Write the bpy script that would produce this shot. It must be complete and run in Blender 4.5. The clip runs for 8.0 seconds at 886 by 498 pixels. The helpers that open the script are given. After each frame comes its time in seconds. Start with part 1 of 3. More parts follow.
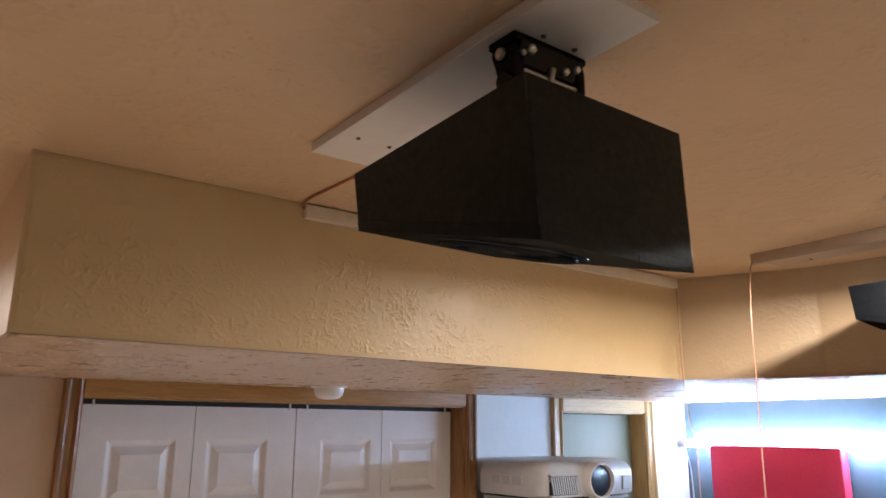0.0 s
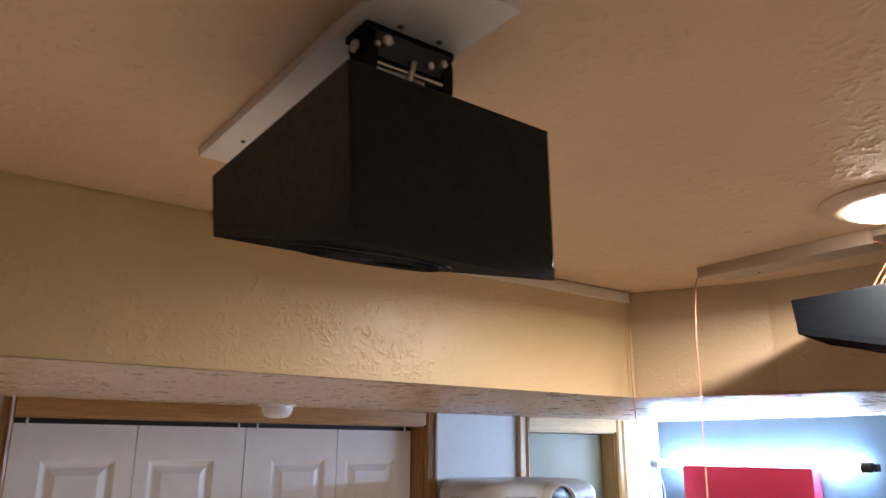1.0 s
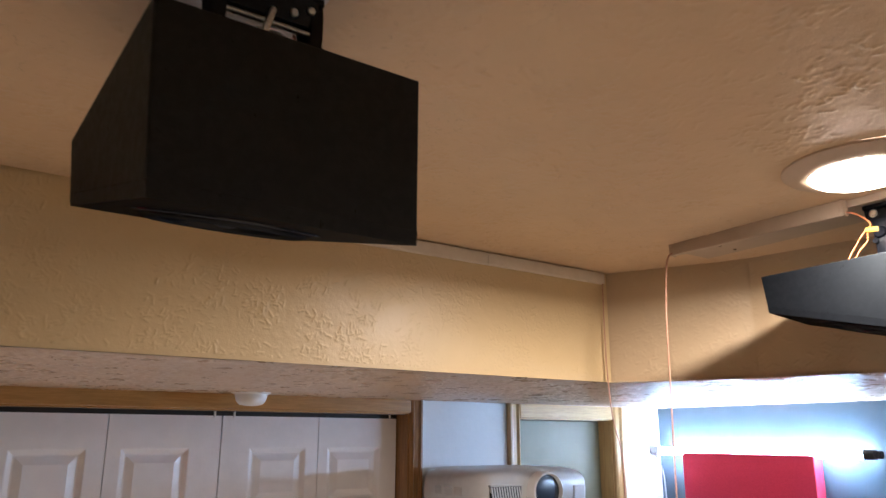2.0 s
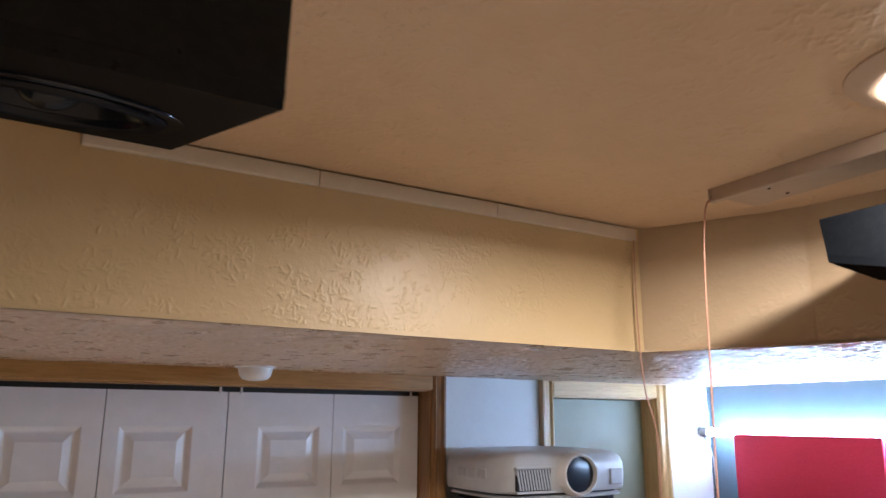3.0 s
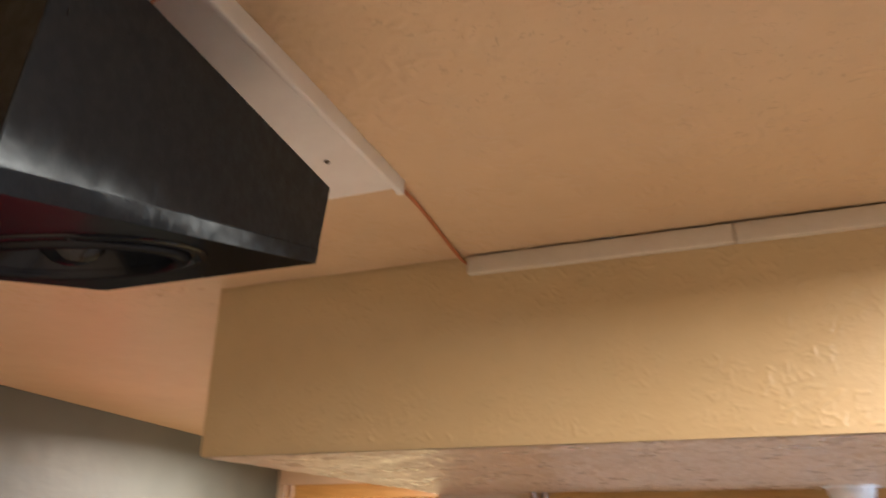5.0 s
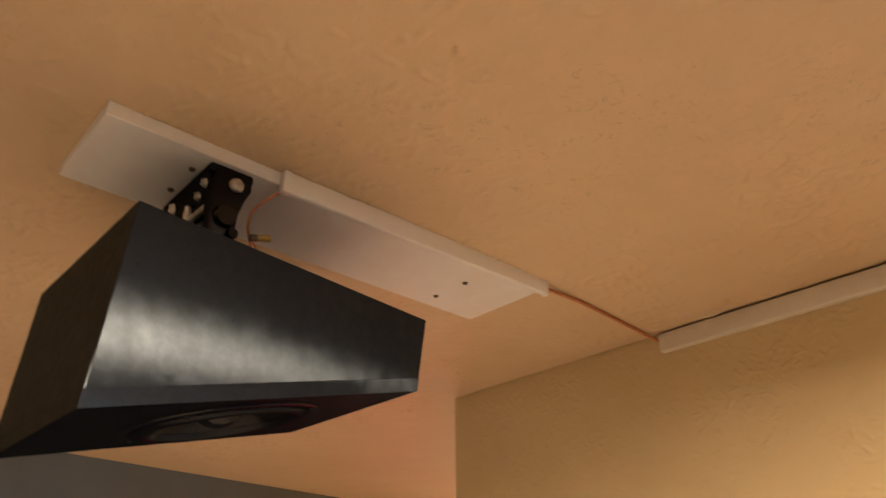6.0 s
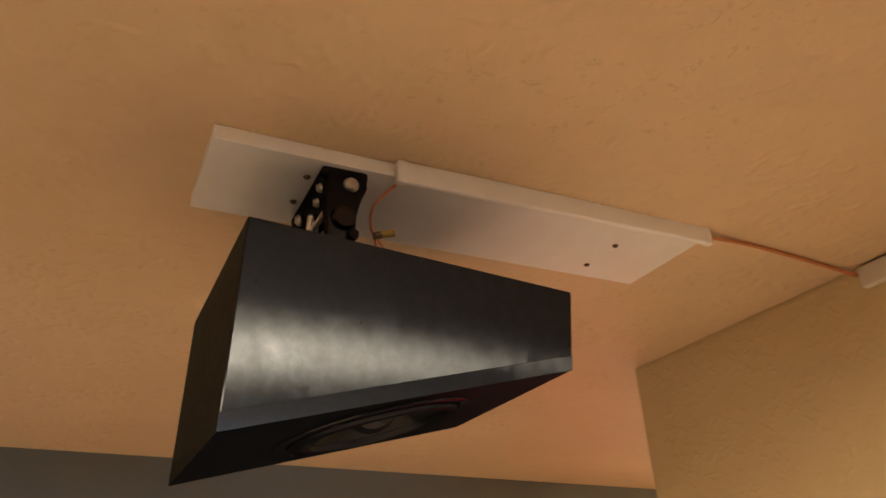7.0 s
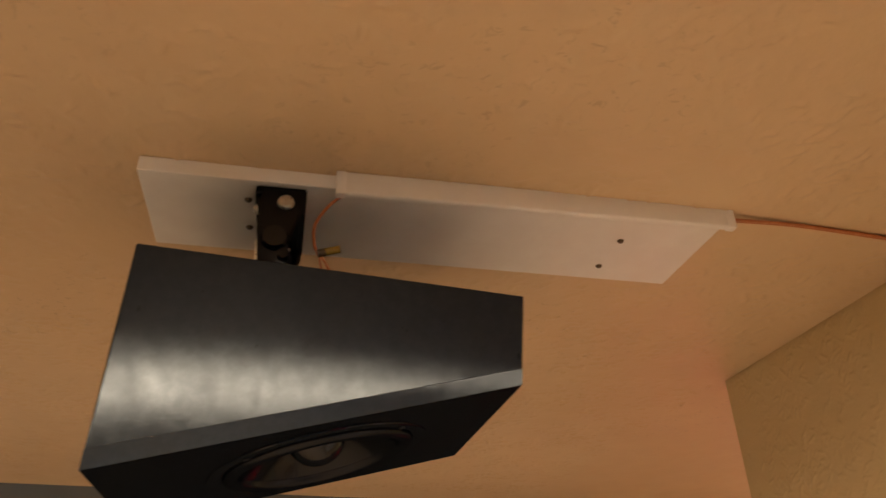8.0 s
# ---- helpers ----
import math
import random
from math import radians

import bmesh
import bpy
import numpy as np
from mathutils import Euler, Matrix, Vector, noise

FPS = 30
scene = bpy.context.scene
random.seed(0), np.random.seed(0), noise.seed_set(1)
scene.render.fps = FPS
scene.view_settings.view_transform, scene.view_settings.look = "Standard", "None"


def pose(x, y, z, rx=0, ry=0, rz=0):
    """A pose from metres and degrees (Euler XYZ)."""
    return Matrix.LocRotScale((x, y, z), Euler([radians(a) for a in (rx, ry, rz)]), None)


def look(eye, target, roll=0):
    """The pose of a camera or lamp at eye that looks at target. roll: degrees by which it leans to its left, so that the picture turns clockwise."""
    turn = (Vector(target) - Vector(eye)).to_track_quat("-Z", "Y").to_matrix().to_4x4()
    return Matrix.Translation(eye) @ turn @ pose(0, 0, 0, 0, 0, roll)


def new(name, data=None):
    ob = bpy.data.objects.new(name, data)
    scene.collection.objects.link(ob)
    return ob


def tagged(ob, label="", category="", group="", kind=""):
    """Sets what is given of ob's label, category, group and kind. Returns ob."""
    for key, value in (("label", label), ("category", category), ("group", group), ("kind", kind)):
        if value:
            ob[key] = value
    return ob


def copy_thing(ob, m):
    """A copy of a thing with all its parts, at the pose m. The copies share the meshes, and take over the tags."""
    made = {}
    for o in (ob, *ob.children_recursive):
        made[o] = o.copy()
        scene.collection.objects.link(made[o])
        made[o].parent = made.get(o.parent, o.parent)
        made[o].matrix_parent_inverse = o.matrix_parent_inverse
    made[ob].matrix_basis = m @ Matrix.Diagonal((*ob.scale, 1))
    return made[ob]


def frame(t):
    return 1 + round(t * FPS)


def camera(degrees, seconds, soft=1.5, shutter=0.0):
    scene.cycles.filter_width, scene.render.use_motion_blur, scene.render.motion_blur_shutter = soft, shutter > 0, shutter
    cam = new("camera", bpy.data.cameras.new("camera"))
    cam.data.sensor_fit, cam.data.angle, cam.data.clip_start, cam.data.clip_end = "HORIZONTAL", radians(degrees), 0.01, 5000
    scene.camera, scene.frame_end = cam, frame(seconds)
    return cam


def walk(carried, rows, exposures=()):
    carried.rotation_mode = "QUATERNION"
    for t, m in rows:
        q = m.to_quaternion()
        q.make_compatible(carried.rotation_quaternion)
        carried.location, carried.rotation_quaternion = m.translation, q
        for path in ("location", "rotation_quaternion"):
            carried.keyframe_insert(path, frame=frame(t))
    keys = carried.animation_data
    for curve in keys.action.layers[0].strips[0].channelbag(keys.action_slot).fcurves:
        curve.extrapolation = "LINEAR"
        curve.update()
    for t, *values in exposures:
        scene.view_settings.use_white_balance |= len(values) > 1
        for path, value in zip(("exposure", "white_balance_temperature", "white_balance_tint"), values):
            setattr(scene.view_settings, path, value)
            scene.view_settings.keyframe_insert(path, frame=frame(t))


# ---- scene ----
cam = camera(62.3, 8.0, shutter=0.4)
PATH = [
    (0, (-0.516, -1.064, 1.984), (0.652, 0.488, 2.46), 0.3),
    (0.5, (-0.455, -1.079, 1.99), (0.718, 0.458, 2.504), 0.4),
    (1, (-0.38, -1.101, 1.987), (0.782, 0.44, 2.51), 0.3),
    (1.5, (-0.301, -1.131, 1.988), (0.842, 0.428, 2.5), 0.3),
    (1.7, (-0.277, -1.135, 1.987), (0.858, 0.432, 2.492), 0.2),
    (2.8, (-0.101, -1.034, 1.974), (0.938, 0.611, 2.439), 0.2),
    (3, (-0.061, -1.018, 1.971), (0.946, 0.65, 2.424), 0.3),
    (3.5, (0.051, -1.026, 1.967), (0.74, 0.804, 2.39), 1.0),
    (4, (0.165, -1.027, 1.972), (0.432, 0.907, 2.404), 0.5),
    (4.5, (0.235, -0.923, 1.983), (0.074, 0.993, 2.534), -0.8),
    (5, (0.301, -0.859, 1.997), (-0.376, 0.874, 2.731), 0.5),
    (5.2, (0.351, -0.845, 1.995), (-0.527, 0.763, 2.797), 1.3),
    (6.3, (0.498, -0.795, 2.018), (-0.936, 0.274, 2.914), -1.6),
    (6.5, (0.497, -0.788, 2.022), (-1.002, 0.209, 2.894), -2.2),
    (7, (0.471, -0.755, 2.023), (-1.131, 0.051, 2.907), -3.2),
    (7.5, (0.454, -0.691, 2.025), (-1.207, -0.105, 2.973), -3.4),
    (8, (0.474, -0.583, 2.027), (-1.232, -0.198, 2.997), -2.0),
]
walk(cam, [(t, look(eye, target, roll)) for t, eye, target, roll in PATH], exposures=[
    (0, 0.65, 5250, 14), (1.7, 0.60, 5200, 14), (3.0, 0.46, 5000, 13), (3.5, 0.53, 4900, 11), (4.0, 0.65, 5000, 12),
    (4.5, 0.82, 5150, 12), (5.0, 1.14, 5450, 14), (6.3, 1.15, 6500, 16), (8.0, 0.96, 6650, 16)])

# ---- world and light ----
world = bpy.data.worlds.new("world")
world.use_nodes = True
world.node_tree.nodes["Background"].inputs[0].default_value = (0.5, 0.42, 0.33, 1)
world.node_tree.nodes["Background"].inputs[1].default_value = 0.02
scene.world = world

WARM = (1.0, 0.775, 0.525)
COOL = (0.74, 0.88, 1.0)
CEIL = 2.3475
SLOPE = -0.014
SOFFIT = 2.100


def ceil_z(y):
    """The ceiling rises slightly away from the soffit."""
    return CEIL + SLOPE * y


def disk_lamp(name, place, watts, size, colour, spread=180):
    data = bpy.data.lights.new(name, "AREA")
    data.shape, data.size, data.energy, data.color = "DISK", size, watts, colour
    data.spread = radians(spread)
    ob = new(name, data)
    ob.location = place
    return ob


CANS = [((0.805, -0.668), 15.0), ((-0.95, 1.17), 16.0), ((0.790, -2.250), 28.0)]
for (cx, cy), watts in CANS:
    disk_lamp("can_lamp", (cx, cy + 0.010, ceil_z(cy) - 0.0245), watts, 0.07, WARM, 171.5)


# ---- materials ----
def node_mat(name):
    m = bpy.data.materials.new(name)
    m.use_nodes = True
    nt = m.node_tree
    return m, nt, nt.nodes["Principled BSDF"]


def add(nt, kind, **values):
    n = nt.nodes.new(kind)
    for key, v in values.items():
        if key in n.inputs:
            n.inputs[key].default_value = v
    return n


def mixcol(nt, fac, a, b):
    n = nt.nodes.new("ShaderNodeMix")
    n.data_type = "RGBA"
    nt.links.new(fac, n.inputs[0])
    n.inputs[6].default_value = (*a, 1)
    n.inputs[7].default_value = (*b, 1)
    return n.outputs[2]


def math_node(nt, op, a, b):
    n = nt.nodes.new("ShaderNodeMath")
    n.operation = op
    for i, v in enumerate((a, b)):
        if isinstance(v, (int, float)):
            n.inputs[i].default_value = v
        else:
            nt.links.new(v, n.inputs[i])
    return n.outputs[0]


def ramp(nt, src, lo, hi):
    n = nt.nodes.new("ShaderNodeMapRange")
    n.interpolation_type = "SMOOTHSTEP"
    nt.links.new(src, n.inputs[0])
    n.inputs[1].default_value, n.inputs[2].default_value = lo, hi
    return n.outputs[0]


def coords(nt, scale=(1, 1, 1), turn=(0, 0, 0)):
    geo = nt.nodes.new("ShaderNodeNewGeometry")
    mp = nt.nodes.new("ShaderNodeMapping")
    mp.inputs["Scale"].default_value = scale
    mp.inputs["Rotation"].default_value = turn
    nt.links.new(geo.outputs["Position"], mp.inputs[0])
    return mp.outputs[0]


def noise_at(nt, vec, scale, detail=3.0, rough=0.55, distort=0.0):
    n = add(nt, "ShaderNodeTexNoise", Scale=scale, Detail=detail, Roughness=rough, Distortion=distort)
    nt.links.new(vec, n.inputs["Vector"])
    return n.outputs["Fac"]


def bump(nt, bsdf, height, dist, strength=1.0):
    n = add(nt, "ShaderNodeBump", Strength=strength, Distance=dist)
    nt.links.new(height, n.inputs["Height"])
    nt.links.new(n.outputs[0], bsdf.inputs["Normal"])


def plain(name, a, b, rough=0.5, metal=0.0, scale=30.0, grain=0.0, stretch=(1, 1, 1), rough_var=0.1, spec=0.5):
    """Two close colours mixed by noise, with uneven gloss and fine relief."""
    m, nt, p = node_mat(name)
    v = coords(nt, stretch)
    f = noise_at(nt, v, scale, 5, 0.6)
    nt.links.new(mixcol(nt, ramp(nt, f, 0.3, 0.7), a, b), p.inputs["Base Color"])
    g = noise_at(nt, v, scale * 4, 4)
    r = math_node(nt, "ADD", math_node(nt, "MULTIPLY", g, rough_var * 2), rough - rough_var)
    nt.links.new(r, p.inputs["Roughness"])
    p.inputs["Metallic"].default_value = metal
    p.inputs["Specular IOR Level"].default_value = spec
    if grain:
        bump(nt, p, g, grain)
    return m


def wall_paint(name, a, b, rough=0.40, peel=0.0008, dab_shade=0.0):
    """Rolled latex paint: faint blotches, a fine orange peel and uneven gloss."""
    m, nt, p = node_mat(name)
    v = coords(nt)
    broad = math_node(nt, "ADD", math_node(nt, "MULTIPLY", noise_at(nt, v, 2.2, 3, 0.5), 0.7), math_node(nt, "MULTIPLY", noise_at(nt, v, 21.0, 4, 0.6), 0.3))
    nt.links.new(mixcol(nt, ramp(nt, broad, 0.35, 0.65), a, b), p.inputs["Base Color"])
    if dab_shade:
        # small dark dabs in loose patches: the plaster strokes' shade put into the colour
        dabs = math_node(nt, "MULTIPLY", ramp(nt, noise_at(nt, v, 85.0, 3, 0.6, 1.5), 0.58, 0.70), ramp(nt, noise_at(nt, v, 4.2, 3, 0.6), 0.50, 0.64))
        dabbed = nt.nodes.new("ShaderNodeMix")
        dabbed.data_type = "RGBA"
        nt.links.new(math_node(nt, "MULTIPLY", dabs, dab_shade), dabbed.inputs[0])
        nt.links.new(p.inputs["Base Color"].links[0].from_socket, dabbed.inputs[6])
        dabbed.inputs[7].default_value = (0.20, 0.12, 0.075, 1)
        nt.links.new(dabbed.outputs[2], p.inputs["Base Color"])
    h = math_node(nt, "ADD", noise_at(nt, v, 55.0, 3, 0.6), math_node(nt, "MULTIPLY", noise_at(nt, v, 260.0, 3, 0.6), 0.22))
    bump(nt, p, h, peel)
    gloss = noise_at(nt, v, 14.0, 4, 0.6)
    nt.links.new(math_node(nt, "ADD", math_node(nt, "MULTIPLY", gloss, 0.16), rough - 0.08), p.inputs["Roughness"])
    return m


def wood(name, a, b, rough=0.42, stretch=(18, 18, 1.2)):
    m, nt, p = node_mat(name)
    v = coords(nt, stretch)
    f = noise_at(nt, v, 6.0, 6, 0.62, 0.7)
    fine = noise_at(nt, v, 40.0, 3, 0.6)
    mix = math_node(nt, "ADD", math_node(nt, "MULTIPLY", f, 0.75), math_node(nt, "MULTIPLY", fine, 0.25))
    nt.links.new(mixcol(nt, ramp(nt, mix, 0.35, 0.65), a, b), p.inputs["Base Color"])
    bump(nt, p, mix, 0.0006)
    p.inputs["Roughness"].default_value = rough
    p.inputs["Coat Weight"].default_value = 0.35
    p.inputs["Coat Roughness"].default_value = 0.28
    return m


def glow(name, colour, strength):
    m, nt, p = node_mat(name)
    p.inputs["Base Color"].default_value = (0.9, 0.9, 0.9, 1)
    p.inputs["Emission Color"].default_value = (*colour, 1)
    p.inputs["Emission Strength"].default_value = strength
    return m


def satin_black(name, share, rough):
    """Thin satin black paint: nearly black with a faint even gloss."""
    m, nt, p = node_mat(name)
    v = coords(nt)
    body = add(nt, "ShaderNodeBsdfDiffuse")
    nt.links.new(mixcol(nt, ramp(nt, noise_at(nt, v, 80, 4), 0.35, 0.7), (0.002, 0.0024, 0.0036), (0.0034, 0.004, 0.0058)), body.inputs["Color"])
    gloss = add(nt, "ShaderNodeBsdfAnisotropic", Roughness=rough)
    gloss.inputs["Color"].default_value = (1, 1, 1, 1)
    fine = add(nt, "ShaderNodeBump", Distance=0.0001)
    nt.links.new(noise_at(nt, v, 220, 3), fine.inputs["Height"])
    for n in (body, gloss):
        nt.links.new(fine.outputs[0], n.inputs["Normal"])
    both = nt.nodes.new("ShaderNodeMixShader")
    both.inputs[0].default_value = share
    nt.links.new(body.outputs[0], both.inputs[1])
    nt.links.new(gloss.outputs[0], both.inputs[2])
    nt.links.new(both.outputs[0], nt.nodes["Material Output"].inputs["Surface"])
    return m


def black_roll(name):
    """Black paint put on with a roller: an even satin sheen, mottled, drawn out along the strokes."""
    m, nt, p = node_mat(name)
    v = coords(nt)
    streak = noise_at(nt, coords(nt, (420, 420, 24)), 1.0, 3, 0.6)
    smear = noise_at(nt, v, 60.0, 5, 0.65)
    speck = noise_at(nt, v, 500.0, 2, 0.6)
    height = math_node(nt, "ADD", math_node(nt, "MULTIPLY", math_node(nt, "ADD", math_node(nt, "MULTIPLY", streak, 0.25), smear), 0.9), math_node(nt, "MULTIPLY", speck, 0.3))
    bm_node = add(nt, "ShaderNodeBump", Strength=1.0, Distance=0.00005)
    nt.links.new(height, bm_node.inputs["Height"])
    body = add(nt, "ShaderNodeBsdfDiffuse", Roughness=0.3)
    nt.links.new(mixcol(nt, ramp(nt, noise_at(nt, v, 60, 5), 0.4, 0.75), (0.0009, 0.0011, 0.0018), (0.0017, 0.0019, 0.0027)), body.inputs["Color"])
    sheen = add(nt, "ShaderNodeBsdfAnisotropic", Anisotropy=-0.72)
    sheen.distribution = "BECKMANN"
    sheen.inputs["Color"].default_value = (0.74, 0.88, 1, 1)
    tangent = nt.nodes.new("ShaderNodeTangent")
    tangent.direction_type, tangent.axis = "RADIAL", "Z"
    nt.links.new(tangent.outputs[0], sheen.inputs["Tangent"])
    r = math_node(nt, "ADD", math_node(nt, "MULTIPLY", streak, 0.08), math_node(nt, "MULTIPLY", smear, 0.16))
    nt.links.new(math_node(nt, "ADD", r, 0.19), sheen.inputs["Roughness"])
    for n in (body, sheen):
        nt.links.new(bm_node.outputs[0], n.inputs["Normal"])
    both = nt.nodes.new("ShaderNodeMixShader")
    skin = add(nt, "ShaderNodeFresnel", IOR=1.38)
    nt.links.new(bm_node.outputs[0], skin.inputs["Normal"])
    patchy = math_node(nt, "ADD", math_node(nt, "MULTIPLY", ramp(nt, noise_at(nt, v, 110.0, 6, 0.7), 0.35, 0.7), 0.30), 0.85)
    worn = math_node(nt, "MULTIPLY", math_node(nt, "MINIMUM", skin.outputs[0], 0.085), patchy)
    nt.links.new(worn, both.inputs[0])
    haze = add(nt, "ShaderNodeBsdfAnisotropic", Roughness=0.52)
    haze.inputs["Color"].default_value = (0.78, 0.90, 1, 1)
    nt.links.new(bm_node.outputs[0], haze.inputs["Normal"])
    under = nt.nodes.new("ShaderNodeMixShader")
    under.inputs[0].default_value = 0.009
    nt.links.new(body.outputs[0], under.inputs[1])
    nt.links.new(haze.outputs[0], under.inputs[2])
    nt.links.new(under.outputs[0], both.inputs[1])
    nt.links.new(sheen.outputs[0], both.inputs[2])
    nt.links.new(both.outputs[0], nt.nodes["Material Output"].inputs["Surface"])
    return m


CEILING_PAINT = wall_paint("ceiling_paint", (0.60, 0.425, 0.25), (0.655, 0.475, 0.285), 0.44, dab_shade=0.24)
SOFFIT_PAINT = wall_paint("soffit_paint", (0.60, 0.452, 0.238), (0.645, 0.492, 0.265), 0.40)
# soffit paint darkened for the underside and bent side, standing in for weaker light
UNDER_DIMMED = wall_paint("soffit_underside_dimmed", (0.54, 0.40, 0.27), (0.59, 0.44, 0.30), 0.29, 0.0012)
SIDE_DIMMED = wall_paint("soffit_side_dimmed", (0.52, 0.395, 0.245), (0.56, 0.43, 0.27), 0.38)
WALL_TAN = plain("wall_tan_paint", (0.60, 0.46, 0.31), (0.64, 0.50, 0.34), 0.5, scale=8, grain=0.0015)
WALL_WHITE = plain("wall_white_paint", (0.78, 0.80, 0.81), (0.82, 0.84, 0.85), 0.5, scale=8, grain=0.001)
WALL_GREY = plain("wall_grey_paint", (0.084, 0.094, 0.090), (0.099, 0.109, 0.104), 0.55, scale=6, grain=0.002)
WALL_BLUE = plain("wall_blue_grey_paint", (0.062, 0.090, 0.115), (0.074, 0.103, 0.132), 0.5, scale=6, grain=0.0015)
DOOR_WHITE = plain("door_white_paint", (0.80, 0.80, 0.82), (0.84, 0.84, 0.86), 0.35, scale=20, grain=0.0003)
DOOR_CREAM = plain("door_cream_paint", (0.72, 0.68, 0.43), (0.75, 0.71, 0.46), 0.4, scale=12, grain=0.0004)
DOOR_GREEN = plain("door_grey_green_paint", (0.22, 0.235, 0.17), (0.25, 0.265, 0.195), 0.5, scale=6, grain=0.0005)
OAK = wood("oak_stain", (0.20, 0.098, 0.026), (0.37, 0.195, 0.056))
OAK_FLAT = wood("oak_stain_across", (0.34, 0.17, 0.036), (0.47, 0.26, 0.066), stretch=(1.2, 18, 18))
HONEY = wood("honey_oak", (0.44, 0.29, 0.115), (0.58, 0.40, 0.17))
HONEY_FLAT = wood("honey_oak_across", (0.46, 0.31, 0.125), (0.60, 0.42, 0.18), stretch=(1.2, 18, 18))
BOARD_WHITE = plain("board_white_paint", (0.76, 0.72, 0.68), (0.80, 0.77, 0.73), 0.42, scale=25, grain=0.0004)
TRIM_TAN = plain("trim_tan_paint", (0.54, 0.41, 0.28), (0.58, 0.44, 0.31), 0.45, scale=25, grain=0.0002)
BOARD_TAN = plain("board_tan", (0.42, 0.325, 0.235), (0.46, 0.355, 0.26), 0.45, scale=25, grain=0.0004)
RACEWAY = plain("raceway_paint", (0.66, 0.58, 0.46), (0.70, 0.62, 0.50), 0.42, scale=40, grain=0.0003)
BLACK_PAINT = black_roll("cabinet_black_paint")
BAFFLE_BLACK = satin_black("baffle_black_paint", 0.032, 0.20)
BLACK_METAL = satin_black("bracket_black_metal", 0.020, 0.26)
RUBBER = satin_black("driver_rubber", 0.018, 0.26)
CONE = satin_black("driver_cone", 0.022, 0.16)
GLOSS_BLACK = satin_black("driver_gloss", 0.040, 0.12)
CAP_BLACK = satin_black("dust_cap_gloss", 0.032, 0.09)
ZINC = plain("zinc_metal", (0.55, 0.54, 0.50), (0.68, 0.67, 0.63), 0.3, 1.0, 120, 0.0003)
SCREW_DARK = plain("screw_dark", (0.10, 0.075, 0.05), (0.15, 0.11, 0.07), 0.4, 0.8, 200)
COPPER = plain("copper_wire", (0.44, 0.24, 0.16), (0.54, 0.31, 0.21), 0.3, 0.4, 150)
ORANGE_WIRE = plain("orange_wire", (0.40, 0.13, 0.045), (0.48, 0.17, 0.06), 0.4, 0.1, 150)
YELLOW = plain("connector_yellow", (0.34, 0.21, 0.025), (0.44, 0.29, 0.035), 0.4, 0.0, 100)
PLASTIC_WHITE = plain("plastic_white", (0.78, 0.78, 0.77), (0.82, 0.82, 0.81), 0.32, scale=30)
CASE_WHITE = plain("projector_case_white", (0.50, 0.51, 0.52), (0.54, 0.55, 0.56), 0.36, scale=30)
PLASTIC_GREY = plain("plastic_grey", (0.42, 0.42, 0.43), (0.48, 0.48, 0.49), 0.4, scale=40)
DARK = plain("dark_gap", (0.006, 0.006, 0.006), (0.010, 0.009, 0.009), 0.6, scale=40)
RED_FELT = plain("red_fabric", (0.50, 0.028, 0.062), (0.58, 0.038, 0.080), 0.85, scale=300, grain=0.0006, spec=0.2)
# pale on purpose: the unseen floor serves as a reflector for the ceiling
FLOOR_BOUNCE = plain("floor_bounce", (0.68, 0.58, 0.47), (0.75, 0.64, 0.52), 0.9, scale=160, grain=0.003, spec=0.1)
GLASS_DARK, _nt, _p = node_mat("lens_glass")
_p.inputs["Base Color"].default_value = (0.014, 0.018, 0.028, 1)
_p.inputs["Roughness"].default_value = 0.22
LED_GLOW = glow("led_glow", COOL, 84.0)
CAN_GLOW = glow("can_glow", WARM, 28.0)


# ---- mesh helpers ----
def link(name, bm, material, smooth=False):
    bmesh.ops.recalc_face_normals(bm, faces=bm.faces[:])
    me = bpy.data.meshes.new(name)
    bm.to_mesh(me)
    bm.free()
    me.materials.append(material)
    if smooth:
        for poly in me.polygons:
            poly.use_smooth = True
        me.set_sharp_from_angle(angle=radians(38))
    return new(name, me)


def part(name, bm, material, parent, label="", smooth=False):
    ob = link(name, bm, material, smooth)
    ob.parent = parent
    if label:
        ob["label"] = label
    return ob


def thing(name, place, label, category, group="", turn=0.0):
    ob = new(name)
    ob.empty_display_size = 0.05
    ob.matrix_basis = pose(*place, 0, 0, turn)
    return tagged(ob, label, category, group)


def box(bm, x0, x1, y0, y1, z0, z1, bevel=0.0, seg=2, m=None):
    made = bmesh.ops.create_cube(bm, size=1.0)["verts"]
    for v in made:
        v.co = Vector(((x0 + x1) / 2 + v.co.x * (x1 - x0), (y0 + y1) / 2 + v.co.y * (y1 - y0), (z0 + z1) / 2 + v.co.z * (z1 - z0)))
    if m is not None:
        bmesh.ops.transform(bm, matrix=m, verts=made)
    if bevel:
        edges = list({e for v in made for e in v.link_edges})
        bmesh.ops.bevel(bm, geom=edges, offset=bevel, segments=seg, profile=0.5, affect="EDGES")
    return bm


def boxed(*dims, bevel=0.0, seg=2, m=None):
    return box(bmesh.new(), *dims, bevel=bevel, seg=seg, m=m)


def cyl(bm, a, b, r, r2=None, n=20, caps=True):
    """A round bar from a to b."""
    a, b = Vector(a), Vector(b)
    d = b - a
    m = Matrix.Translation((a + b) / 2) @ d.to_track_quat("Z", "Y").to_matrix().to_4x4()
    bmesh.ops.create_cone(bm, cap_ends=caps, segments=n, radius1=r, radius2=r if r2 is None else r2, depth=d.length, matrix=m)
    return bm


